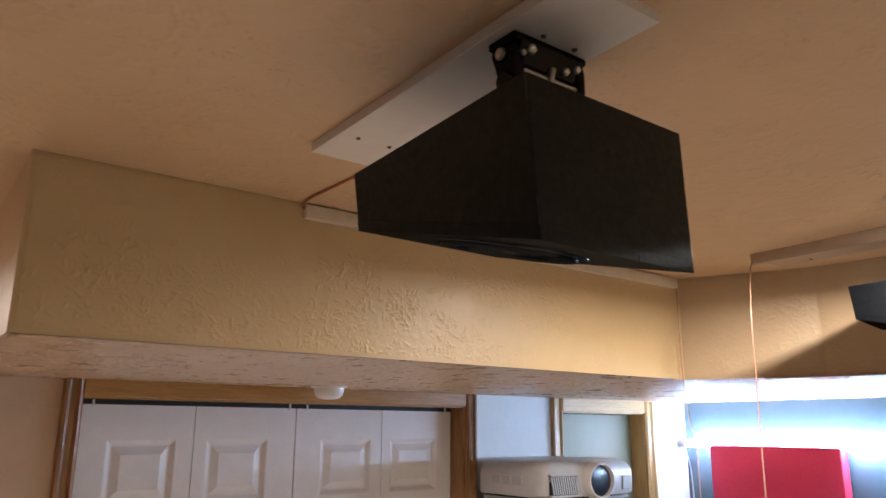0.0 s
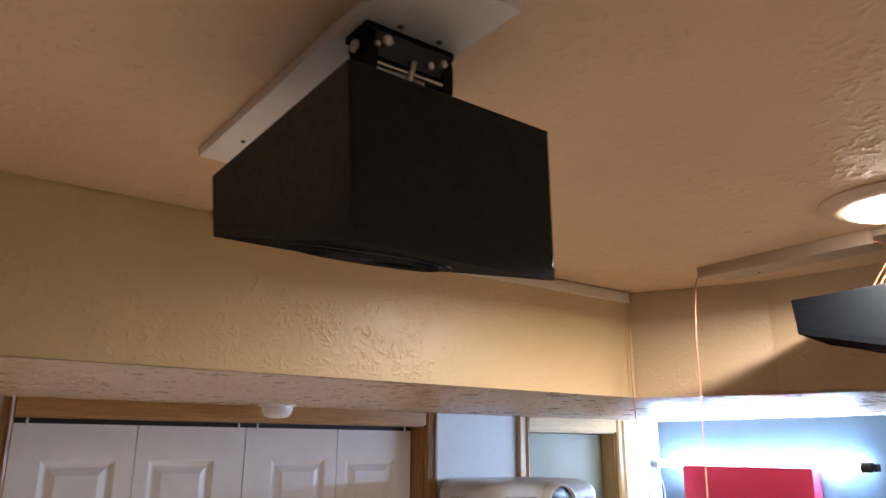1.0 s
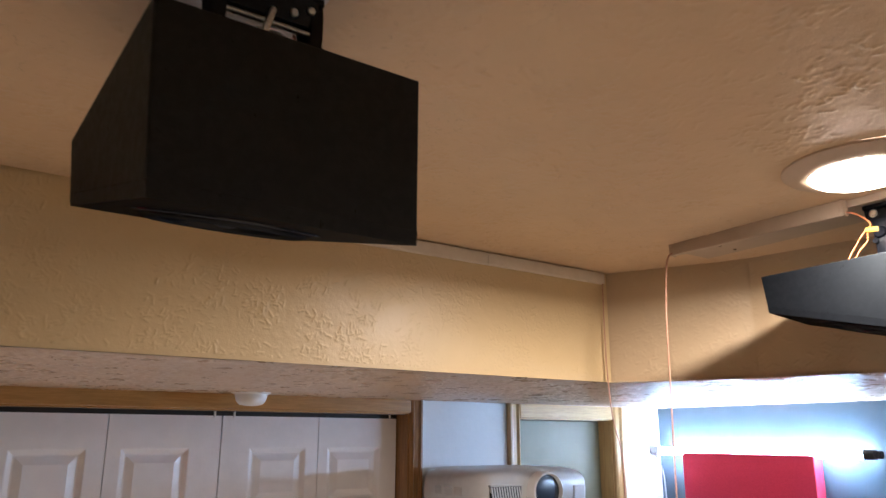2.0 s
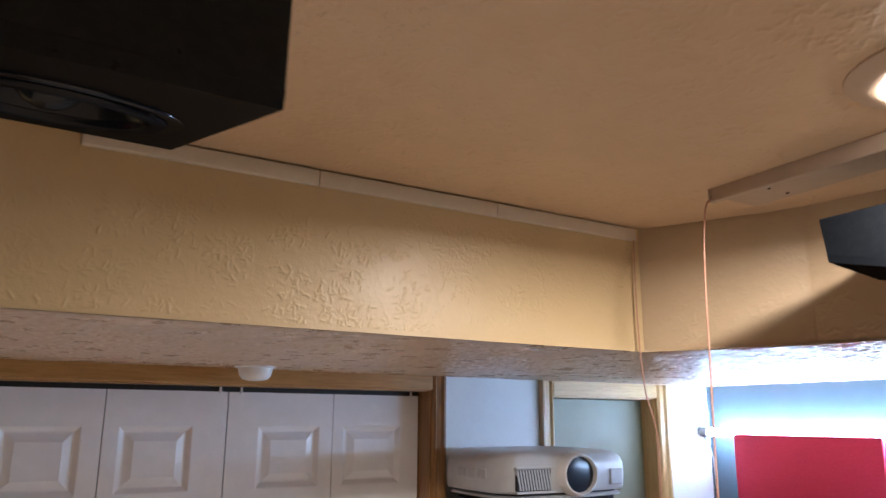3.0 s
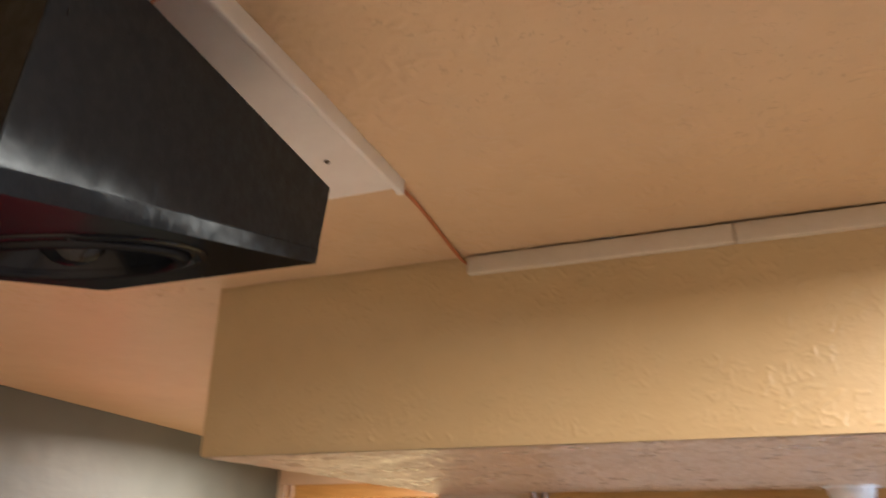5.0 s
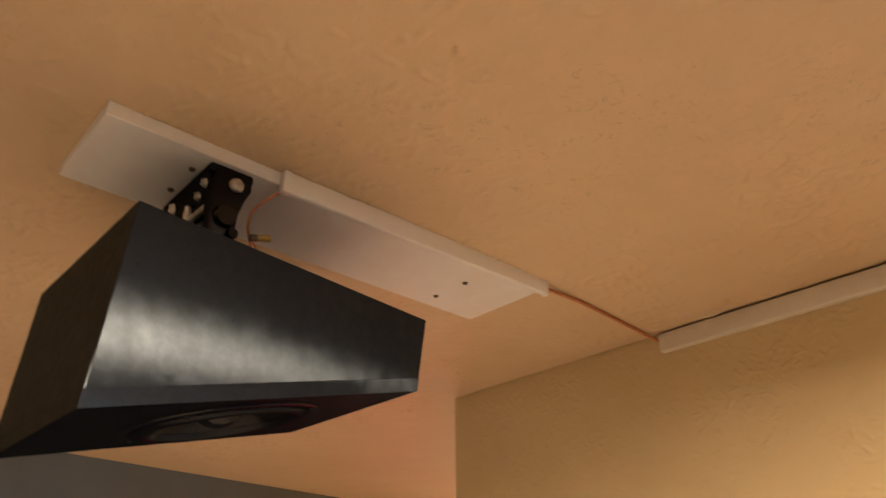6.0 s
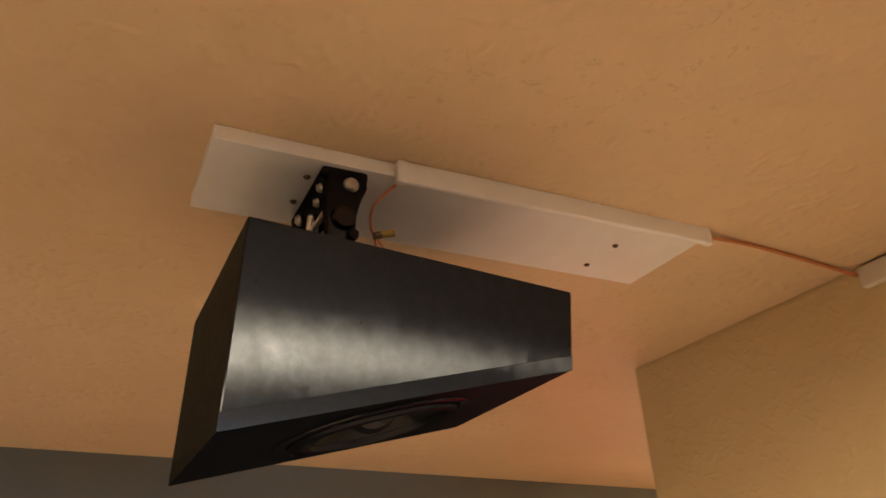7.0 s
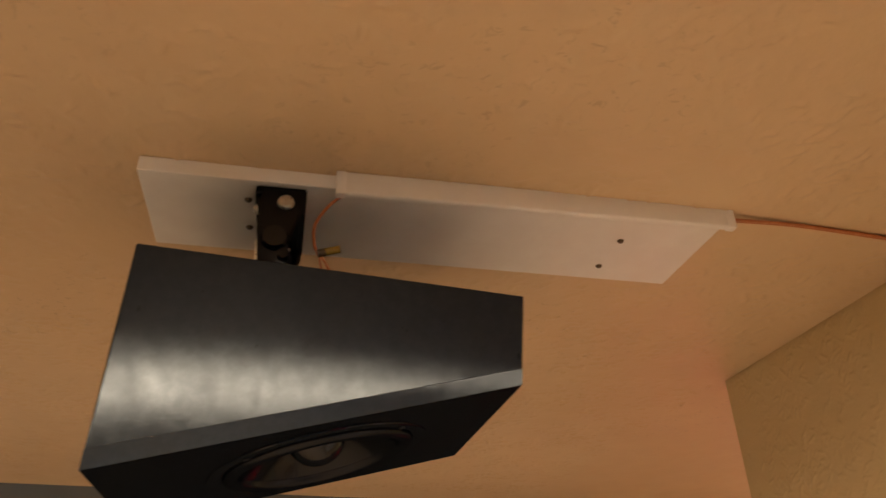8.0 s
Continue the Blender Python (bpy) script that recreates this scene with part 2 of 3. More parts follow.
def lathe(profile, n=48, m=None):
    """A body turned round z from (radius, height) pairs."""
    bm = bmesh.new()
    rings = []
    for r, z in profile:
        if r < 1e-6:
            rings.append([bm.verts.new((0, 0, z))])
        else:
            rings.append([bm.verts.new((r * math.cos(2 * math.pi * i / n), r * math.sin(2 * math.pi * i / n), z)) for i in range(n)])
    for p, q in zip(rings, rings[1:]):
        for i in range(n):
            j = (i + 1) % n
            if len(p) == 1 and len(q) == 1:
                continue
            if len(p) == 1:
                bm.faces.new((p[0], q[i], q[j]))
            elif len(q) == 1:
                bm.faces.new((p[i], p[j], q[0]))
            else:
                bm.faces.new((p[i], p[j], q[j], q[i]))
    if m is not None:
        bmesh.ops.transform(bm, matrix=m, verts=bm.verts[:])
    return bm


def smooth_line(points, steps=8):
    pts = [Vector(p) for p in points]
    pts = [pts[0] * 2 - pts[1]] + pts + [pts[-1] * 2 - pts[-2]]
    out = []
    for i in range(1, len(pts) - 2):
        p0, p1, p2, p3 = pts[i - 1:i + 3]
        for k in range(steps):
            t = k / steps
            out.append(0.5 * (2 * p1 + (p2 - p0) * t + (2 * p0 - 5 * p1 + 4 * p2 - p3) * t * t + (3 * p1 - p0 - 3 * p2 + p3) * t ** 3))
    out.append(pts[-2])
    return out


def tube(bm, points, r, n=8, steps=8, offset=(0, 0, 0)):
    line = [p + Vector(offset) for p in smooth_line(points, steps)]
    rings = []
    for i, p in enumerate(line):
        d = (line[min(i + 1, len(line) - 1)] - line[max(i - 1, 0)]).normalized()
        side = d.cross(Vector((0.31, 0.83, 0.46))).normalized()
        up = d.cross(side)
        rings.append([bm.verts.new(p + r * (math.cos(2 * math.pi * k / n) * side + math.sin(2 * math.pi * k / n) * up)) for k in range(n)])
    for a, b in zip(rings, rings[1:]):
        for k in range(n):
            bm.faces.new((a[k], a[(k + 1) % n], b[(k + 1) % n], b[k]))
    bm.faces.new(rings[0][::-1])
    bm.faces.new(rings[-1])
    return bm


def slab(outline, z0, z1):
    """A level slab over an outline in plan."""
    bm = bmesh.new()
    low = [bm.verts.new((x, y, z0)) for x, y in outline]
    high = [bm.verts.new((x, y, z1)) for x, y in outline]
    bm.faces.new(low[::-1])
    bm.faces.new(high)
    for i in range(len(outline)):
        j = (i + 1) % len(outline)
        bm.faces.new((low[i], low[j], high[j], high[i]))
    return bm


def structure(name, bm, material, label, category, smooth=False):
    return tagged(link(name, bm, material, smooth), label, category, kind="structure")


# ---- the setting ----
structure("floor", boxed(-2.2, 2.6, -4.2, 3.0, -0.1, 0.0), FLOOR_BOUNCE, "unseen floor of the basement room, made pale to bounce light upward", "floor")
bm = boxed(-2.2, 2.6, -4.2, 3.0, 0, 0.1)
for v in bm.verts:
    v.co.z += ceil_z(v.co.y)
ceiling = structure("ceiling", bm, CEILING_PAINT, "tan painted ceiling with trowelled plaster texture", "ceiling")

SOFFIT_PLAN = [(-0.40, 0.008), (1.018, 0.008), (1.16, -0.26), (1.212, -0.52), (1.27, -0.90), (1.27, -3.6), (2.30, -3.6), (2.30, 0.92), (-0.40, 0.92)]
bm = slab(SOFFIT_PLAN, SOFFIT, CEIL + 0.02)
edges = [e for e in bm.edges if all(v.co.z < 2.2 for v in e.verts) and e.calc_length() > 0.1 and min(v.co.y for v in e.verts) > -1 and max(v.co.y for v in e.verts) < 0.5]
bmesh.ops.bevel(bm, geom=edges, offset=0.006, segments=3, profile=0.5, affect="EDGES")
soffit = structure("soffit", bm, SOFFIT_PAINT, "tan painted dropped soffit with trowelled plaster texture", "soffit", True)
# underside and bent side take the darkened copies of the soffit paint
soffit.data.materials.append(UNDER_DIMMED)
soffit.data.materials.append(SIDE_DIMMED)
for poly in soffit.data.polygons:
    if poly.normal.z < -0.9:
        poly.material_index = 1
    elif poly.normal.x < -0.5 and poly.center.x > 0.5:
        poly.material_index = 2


def stomp_relief(w, h, step, seed, gap, strokes, tall, long=1.0, wide=1.0):
    """Heights of a stomp-brush plaster coat: short curved ridges that fan out from each dab."""
    rng = random.Random(seed)
    nx, ny = int(w / step) + 1, int(h / step) + 1
    field = np.zeros((ny, nx))
    rows, cols = int(h / gap) + 2, int(w / gap) + 2
    for r in range(rows):
        for c in range(cols):
            cx = (c - 0.5 + rng.uniform(0, 1)) * gap
            cy = (r - 0.5 + rng.uniform(0, 1)) * gap
            force = rng.uniform(0.45, 1.0)
            for _ in range(strokes):
                a = rng.uniform(0, 2 * math.pi)
                r0 = rng.uniform(0.004, gap * 0.55)
                half = rng.uniform(0.005, 0.014) * long
                sig = rng.uniform(0.0015, 0.0026) * wide
                top = tall * force * rng.uniform(0.35, 1.0)
                a2 = a + rng.gauss(0, 0.75)
                bend = rng.uniform(-25, 25)
                mx, my = cx + math.cos(a) * (r0 + half), cy + math.sin(a) * (r0 + half)
                reach = half + 3 * sig
                i0, i1 = max(0, int((mx - reach) / step)), min(nx, int((mx + reach) / step) + 2)
                j0, j1 = max(0, int((my - reach) / step)), min(ny, int((my + reach) / step) + 2)
                if i1 <= i0 or j1 <= j0:
                    continue
                gx, gy = np.meshgrid(np.arange(i0, i1) * step - mx, np.arange(j0, j1) * step - my)
                u = gx * math.cos(a2) + gy * math.sin(a2)
                v = -gx * math.sin(a2) + gy * math.cos(a2) + bend * (u * u - half * half * 0.3)
                ridge = top * np.exp(-(v / sig) ** 2) * np.clip((half + sig - np.abs(u)) / (2 * sig), 0, 1)
                field[j0:j1, i0:i1] = np.maximum(field[j0:j1, i0:i1], ridge)
    return field


def plaster_coat(parent, material, field, step, place, keep=None):
    """Lays a relief over a surface: place(u, v, height) gives the point in the room."""
    ny, nx = field.shape
    verts = [place(i * step, j * step, field[j, i]) for j in range(ny) for i in range(nx)]
    faces = []
    for j in range(ny - 1):
        for i in range(nx - 1):
            if keep is None or keep(i * step, j * step):
                k = j * nx + i
                faces.append((k, k + 1, k + nx + 1, k + nx))
    me = bpy.data.meshes.new("plaster_coat")
    me.from_pydata(verts, [], faces)
    me.materials.append(material)
    me.polygons.foreach_set("use_smooth", [True] * len(faces))
    ob = new("plaster_coat", me)
    ob.parent = parent
    return ob


# ridges on the soffit's face, its underside and bent side, and the ceiling
plaster_coat(soffit, SOFFIT_PAINT, stomp_relief(1.404, 0.238, 0.0016, 5, 0.062, 38, 0.0014, 0.52, 0.50), 0.0016,
             lambda u, v, h: (-0.393 + u, 0.0072 - h, SOFFIT + 0.007 + v))
SIDE_BENDS = [(1.018, 0.008), (1.16, -0.26), (1.212, -0.52), (1.27, -0.90)]
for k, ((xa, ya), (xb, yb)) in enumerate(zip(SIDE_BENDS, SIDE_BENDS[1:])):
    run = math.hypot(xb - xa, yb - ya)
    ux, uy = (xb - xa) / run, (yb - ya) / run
    plaster_coat(soffit, SIDE_DIMMED, stomp_relief(run - 0.004, 0.238, 0.002, 11 + k, 0.065, 32, 0.0013, 0.55, 0.62), 0.002,
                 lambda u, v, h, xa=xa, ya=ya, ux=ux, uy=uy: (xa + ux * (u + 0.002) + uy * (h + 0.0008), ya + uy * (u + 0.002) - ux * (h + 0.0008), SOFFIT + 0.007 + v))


def edge_gap(x, y):
    """How far a point under the soffit lies inside its front and bent edges."""
    if x <= SIDE_BENDS[0][0]:
        return y - 0.010
    for (xa, ya), (xb, yb) in zip(SIDE_BENDS, SIDE_BENDS[1:]):
        if y >= yb:
            return max(y - 0.010 if x < 1.03 else -1.0, x - 0.006 - (xa + (xb - xa) * (min(y, ya) - ya) / (yb - ya))) if y < ya else max(y - 0.010, 0.0)
    return x - SIDE_BENDS[-1][0]


def under_soffit(u, v):
    return edge_gap(-0.392 + u, -0.90 + v) > -0.001


plaster_coat(soffit, UNDER_DIMMED, stomp_relief(2.685, 1.812, 0.004, 23, 0.040, 14, 0.0034, 0.85, 1.45), 0.004,
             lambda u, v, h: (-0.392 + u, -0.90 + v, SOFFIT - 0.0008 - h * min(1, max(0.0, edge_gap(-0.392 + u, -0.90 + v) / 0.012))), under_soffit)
plaster_coat(ceiling, CEILING_PAINT, stomp_relief(2.34, 1.10, 0.0027, 37, 0.080, 30, 0.0027, 0.70, 0.62), 0.0027,
             lambda u, v, h: (-1.20 + u, -1.10 + v, ceil_z(-1.10 + v) - 0.0006 - h))

WALL_Y = 0.92
bm = boxed(-0.40, -0.135, WALL_Y, 1.02, 0, SOFFIT)
box(bm, -0.40, -0.30, 1.02, 1.93, 0, CEIL)
structure("wall_closet_side", bm, WALL_TAN, "tan painted wall beside the closet", "wall")
bm = boxed(1.085, 1.52, WALL_Y, 1.02, 0, SOFFIT)
box(bm, 2.025, 2.30, WALL_Y, 1.02, 0, SOFFIT)
box(bm, 1.52, 2.025, WALL_Y, 1.02, 2.06, SOFFIT)
box(bm, -0.135, 1.085, 1.004, 1.02, 2.056, SOFFIT)
structure("wall_north", bm, WALL_WHITE, "white painted wall between the door openings", "wall")
structure("wall_east", boxed(2.30, 2.40, -3.7, 1.02, 0, CEIL + 0.06), WALL_BLUE, "blue-grey painted wall behind the light tube", "wall")
# never in view; kept dark so the speaker's south face reflects little
structure("wall_south", boxed(-2.2, 2.40, -3.7, -3.6, 0, CEIL + 0.06), WALL_GREY, "unseen dark grey wall closing the back of the room", "wall")
bm = slab([(-1.20, -3.7), (-1.20, -1.3), (-1.53, 1.95), (-1.65, 1.95), (-1.40, -3.7)], 0, CEIL + 0.06)
structure("wall_west", bm, WALL_GREY, "dark grey painted wall of the room", "wall")
bm = boxed(-1.60, -1.495, 1.93, 2.03, 0, CEIL + 0.06)
box(bm, -0.66, -0.30, 1.93, 2.03, 0, CEIL + 0.06)
box(bm, -1.495, -0.66, 1.93, 2.03, 2.19, CEIL + 0.06)
structure("wall_hall", bm, WALL_TAN, "tan painted wall round the hall door", "wall")


# ---- door casings ----
def casing_bar(bm, a0, a1, y, z0, z1):
    """A moulded casing bar proud of the wall at y: a flat with two raised beads."""
    w = a1 - a0
    cuts = [(0.0, 0.012), (0.16, 0.018), (0.30, 0.011), (0.62, 0.013), (0.78, 0.019), (0.93, 0.019), (1.0, 0.010)]
    rings = []
    for k, end in enumerate((z0, z1)):
        ring = []
        for f, d in [(0.0, 0.0)] + cuts + [(1.0, 0.0)]:
            ring.append(bm.verts.new((a0 + f * w, y - d, end)))
        rings.append(ring)
    n = len(rings[0])
    for i in range(n):
        j = (i + 1) % n
        bm.faces.new((rings[0][i], rings[0][j], rings[1][j], rings[1][i]))
    bm.faces.new(rings[0])
    bm.faces.new(rings[1][::-1])
    return bm


def door_frame(name, x0, x1, head, top, depth, wall_y, label, w, up, across):
    """Wood casing and jambs round an opening from x0 to x1."""
    ob = tagged(thing(name, ((x0 + x1) / 2, wall_y, 0), label, "door frame"), kind="structure")
    at = lambda b: (bmesh.ops.translate(b, vec=(-(x0 + x1) / 2, -wall_y, 0), verts=b.verts[:]), b)[1]
    part("casing", at(casing_bar(bmesh.new(), x0 - 0.004, x0 - 0.004 - w, wall_y, 0, top)), up, ob, smooth=False)
    part("casing", at(casing_bar(bmesh.new(), x1 + 0.004, x1 + 0.004 + w, wall_y, 0, top)), up, ob)
    part("head_casing", at(boxed(x0 - 0.003, x1 + 0.003, wall_y - 0.014, wall_y, head + 0.004, top, bevel=0.0025)), across, ob)
    part("jamb", at(boxed(x0 - 0.017, x0, wall_y - 0.001, wall_y + depth, 0, head + 0.016)), up, ob)
    part("jamb", at(boxed(x1, x1 + 0.017, wall_y - 0.001, wall_y + depth, 0, head + 0.016)), up, ob)
    part("head_jamb", at(boxed(x0, x1, wall_y - 0.001, wall_y + depth, head, head + 0.016)), across, ob)
    return ob


door_frame("closet_frame", -0.118, 1.066, 2.053, 2.0995, 0.084, WALL_Y, "stained oak casing round the closet opening", 0.044, OAK, OAK_FLAT)
door_frame("door_frame", 1.535, 2.010, 2.045, 2.0995, 0.08, WALL_Y, "pale honey oak casing round the grey-green door", 0.052, HONEY, HONEY_FLAT)
door_frame("hall_door_frame", -1.44, -0.70, 2.14, 2.20, 0.08, 1.93, "honey oak casing round the cream hall door", 0.055, OAK, OAK_FLAT)


# ---- closet: four bifold leaves ----
def leaf_mesh(w, h, panels, t=0.032):
    """A moulded leaf, front at y=0: raised panels inside a V groove."""
    bm = boxed(0.0003, w - 0.0003, 0, t, 0, h)
    bm.faces.ensure_lookup_table()
    front = [f for f in bm.faces if f.normal.y < -0.9][0]
    bm.faces.remove(front)
    xs = sorted({0.0003, w - 0.0003} | {p for q in panels for p in q[:2]})
    zs = sorted({0.0, h} | {p for q in panels for p in q[2:]})
    for xa, xb in zip(xs, xs[1:]):
        for za, zb in zip(zs, zs[1:]):
            hit = [q for q in panels if abs(q[0] - xa) < 1e-6 and abs(q[2] - za) < 1e-6]
            loop = lambda i, y: [bm.verts.new(c) for c in ((xa + i, y, za + i), (xb - i, y, za + i), (xb - i, y, zb - i), (xa + i, y, zb - i))]
            ring = loop(0, 0)
            if hit:
                for inset, y in ((0.003, 0.0010), (0.014, 0.0105), (0.018, 0.0105), (0.038, 0.0012)):
                    nxt = loop(inset, y)
                    for k in range(4):
                        bm.faces.new((ring[k], ring[(k + 1) % 4], nxt[(k + 1) % 4], nxt[k]))
                    ring = nxt
            bm.faces.new(ring)
    bmesh.ops.remove_doubles(bm, verts=bm.verts[:], dist=1e-5)
    return bm


closet = [(-0.112, 0.1813), (0.183, 0.4815), (0.484, 0.7833), (0.785, 1.062)]
for x0, x1 in closet:
    w = x1 - x0
    a, b = 0.072, w - 0.045
    if x0 in (0.183, 0.785):
        a, b = 0.035, w - 0.085
    if x0 == 0.484:
        a, b = 0.083, w - 0.038
    if x0 == 0.785:
        a, b = 0.030, w - 0.061
    leaf = thing("bifold_door", (x0, 0.985, 0.03), "white moulded bifold closet door leaf with raised panels", "closet door", "closet bifold doors")
    part("leaf", leaf_mesh(w, 2.012, [(a, b, 0.22, 0.80), (a, b, 0.92, 1.66), (a, b, 1.758, 1.922)]), DOOR_WHITE, leaf)
    px = {-0.112: 0.030, 0.183: w - 0.024, 0.484: 0.030, 0.785: w - 0.030}[x0]
    part("pivot_pin", cyl(bmesh.new(), (px, -0.0075, 2.006), (px, -0.0075, 2.022), 0.0030, n=10), PLASTIC_WHITE, leaf, "white nylon pivot pin", True)
track = thing("closet_track", (0.47, 0.995, 2.05), "dark steel closet door track under the head jamb", "door track")
bm = boxed(-0.585, 0.592, -0.012, 0.016, -0.004, 0.003)
box(bm, -0.585, 0.592, -0.012, -0.009, -0.010, -0.004)
box(bm, -0.585, 0.592, 0.013, 0.016, -0.010, -0.004)
part("rail", bm, DARK, track)
structure("wall_closet_back", boxed(-0.30, 1.30, 1.60, 1.66, 0, 2.35), WALL_WHITE, "plain wall at the back of the closet", "wall")

door = tagged(thing("door_1", (1.772, 0.982, 0), "flat grey-green painted door in an oak frame", "door"), kind="structure")
part("slab", boxed(-0.2365, 0.2365, 0, 0.035, 0.01, 2.043, bevel=0.002), DOOR_GREEN, door)
part("door_knob", lathe([(0, -0.055), (0.02, -0.052), (0.026, -0.04), (0.02, -0.026), (0.010, -0.018), (0.010, -0.004), (0.028, -0.003), (0.028, 0)], 24, pose(-0.19, 0, 0.95, -90, 0, 0)), ZINC, door, smooth=True)
door = tagged(thing("door_2", (-1.07, 1.975, 0), "flat cream painted hall door in an oak frame", "door"), kind="structure")
part("slab", boxed(-0.368, 0.368, 0, 0.035, 0.01, 2.136, bevel=0.002), DOOR_CREAM, door)
part("door_knob", lathe([(0, -0.055), (0.02, -0.052), (0.026, -0.04), (0.02, -0.026), (0.010, -0.018), (0.010, -0.004), (0.028, -0.003), (0.028, 0)], 24, pose(0.31, 0, 0.95, -90, 0, 0)), ZINC, door, smooth=True)


# ---- recessed lights ----
for (cx, cy), watts in CANS:
    can = thing("recessed_light", (cx, cy, ceil_z(cy) - 0.003), "round recessed ceiling light glowing warm in a tan trim", "ceiling light", "recessed lights")
    part("trim_ring", lathe([(0.069, -0.0105), (0.071, -0.0115), (0.080, -0.0105), (0.099, -0.0050), (0.1035, -0.001), (0.1035, 0.003)], 56), TRIM_TAN, can, "tan painted trim ring", True)
    part("diffuser", lathe([(0, -0.0205), (0.045, -0.0200), (0.059, -0.0180), (0.066, -0.0140), (0.0695, -0.0085)], 48), CAN_GLOW, can, "glowing frosted disc", True)



# ---- speakers ----
def wedge_speaker():
    sp = thing("ceiling_speaker", (-0.0500, -0.6895, 2.25), "black painted wedge-shaped speaker hung under a ceiling bracket", "speaker", "ceiling speakers", 0.8)
    W = 0.0962
    y0t, y1t, y0b, y1b = 0.0065, 0.2580, -0.001, 0.2530
    zt0, zt1, zb0, zb1 = 0.0060, -0.0100, -0.1310, -0.0715
    tilt = math.atan2(zb1 - zb0, y1b - y0b)
    bm = bmesh.new()
    mix = lambda k, a, b: (a[0] + (b[0] - a[0]) * k, a[1] + (b[1] - a[1]) * k)
    thin = mix(0.180, (y1b, zb1), (y1t, zt1))
    thick = mix(0.083, (y0b, zb0), (y0t, zt0))
    prof = [(y0t, zt0), (y1t, zt1), thin, thick]
    side = [[bm.verts.new((s * (W + lean), y, z)) for (y, z), lean in zip(prof, (0.0050, 0.0040, 0.0, 0.0))] for s in (-1, 1)]
    for s in side:
        bm.faces.new(s)
    for i in (0, 1, 3):
        j = (i + 1) % 4
        bm.faces.new((side[0][i], side[0][j], side[1][j], side[1][i]))
    skew = -0.014
    for v in bm.verts:
        v.co.x += skew * v.co.y
    edges = [e for e in bm.edges if len(e.link_faces) == 2]
    bmesh.ops.bevel(bm, geom=edges, offset=0.0012, segments=2, profile=0.5, affect="EDGES")
    cabinet = part("cabinet", bm, BLACK_PAINT, sp, "roller-painted black wood cabinet", True)
    cabinet.data.set_sharp_from_angle(angle=radians(20))
    # the front board, with its round cut-out, in its own plane
    L = math.hypot(zb1 - zb0, y1b - y0b)
    face = Matrix.Translation((0, y0b, zb0)) @ Matrix.Rotation(tilt, 4, "X")
    bm = bmesh.new()
    cx, cy, R = -0.0018, 0.133 / math.cos(tilt), 0.0705
    rect = [bm.verts.new(c) for c in ((-W + 0.0012, 0, 0), (W - 0.0012, 0, 0), (W - 0.0012, L, 0), (-W + 0.0012, L, 0))]
    ring = [bm.verts.new((cx + R * math.cos(2 * math.pi * i / 48), cy + R * math.sin(2 * math.pi * i / 48), 0)) for i in range(48)]
    es = [bm.edges.new((rect[i], rect[(i + 1) % 4])) for i in range(4)] + [bm.edges.new((ring[i], ring[(i + 1) % 48])) for i in range(48)]
    bmesh.ops.triangle_fill(bm, use_beauty=True, use_dissolve=False, edges=es)
    for f in [f for f in bm.faces if (f.calc_center_median() - Vector((cx, cy, 0))).length < R * 0.9]:
        bm.faces.remove(f)
    made = bmesh.ops.extrude_face_region(bm, geom=bm.faces[:])["geom"]
    bmesh.ops.translate(bm, vec=(0, 0, 0.0102), verts=[v for v in made if isinstance(v, bmesh.types.BMVert)])
    bmesh.ops.transform(bm, matrix=face, verts=bm.verts[:])
    for v in bm.verts:
        if abs(abs(v.co.x) - W + 0.0012) < 1e-5 and (v.co - face @ Vector((v.co.x, 0, 0))).length > 1e-4 and (v.co - face @ Vector((v.co.x, L, 0))).length > 1e-4:
            v.co.x = math.copysign(W, v.co.x)
            v.co.y, v.co.z = (thin[0], thin[1] - 0.0003) if v.co.y > 0.1 else (thick[0], thick[1] - 0.0001)
    for v in bm.verts:
        v.co.x += skew * v.co.y
    baffle = part("baffle", bm, BAFFLE_BLACK, sp, "smooth black front board")
    baffle.data.materials.append(BLACK_PAINT)
    for poly in baffle.data.polygons:
        if max(abs(poly.normal.x), abs(poly.normal.y)) > 0.8 and (abs(poly.center.x) > 0.09 or poly.center.y < 0.01 or poly.center.y > 0.24):
            poly.material_index = 1
    hub = face @ Matrix.Translation((cx, cy, 0)) @ Matrix.Rotation(math.pi, 4, "X")
    drv = part("driver", lathe([(0.066, -0.006), (0.066, 0.0006), (0.0675, 0.0016), (0.0745, 0.0015), (0.0765, 0.0008), (0.0768, 0.0), (0.066, -0.001)], 64, hub), GLOSS_BLACK, sp, "glossy black round driver frame", True)
    part("surround", lathe([(0.0665, 0.0)] + [(0.0605 - 0.006 * math.cos(math.pi * k / 8), 0.0045 * math.sin(math.pi * k / 8)) for k in range(8, -1, -1)][::1] + [(0.0535, -0.001)], 64, hub), RUBBER, drv, "black rubber roll surround", True)
    part("cone", lathe([(0.0545, -0.0005), (0.045, -0.010), (0.032, -0.019), (0.020, -0.025), (0.016, -0.027)], 64, hub), CONE, drv, smooth=True)
    part("dust_cap", lathe([(0.0, 0.0040), (0.006, 0.0034), (0.012, 0.0008), (0.0170, -0.0040), (0.0200, -0.0095), (0.0217, -0.0160), (0.0225, -0.0255)], 40, hub), CAP_BLACK, drv, "glossy black dust cap", True)
    for k in range(4):
        a = math.pi / 4 + k * math.pi / 2
        part("screw", lathe([(0, 0.0028), (0.0018, 0.0026), (0.0028, 0.0016), (0.0028, 0.0005)], 12, hub @ Matrix.Translation((0.0712 * math.cos(a), 0.0712 * math.sin(a), 0))), BLACK_METAL, drv, smooth=True)
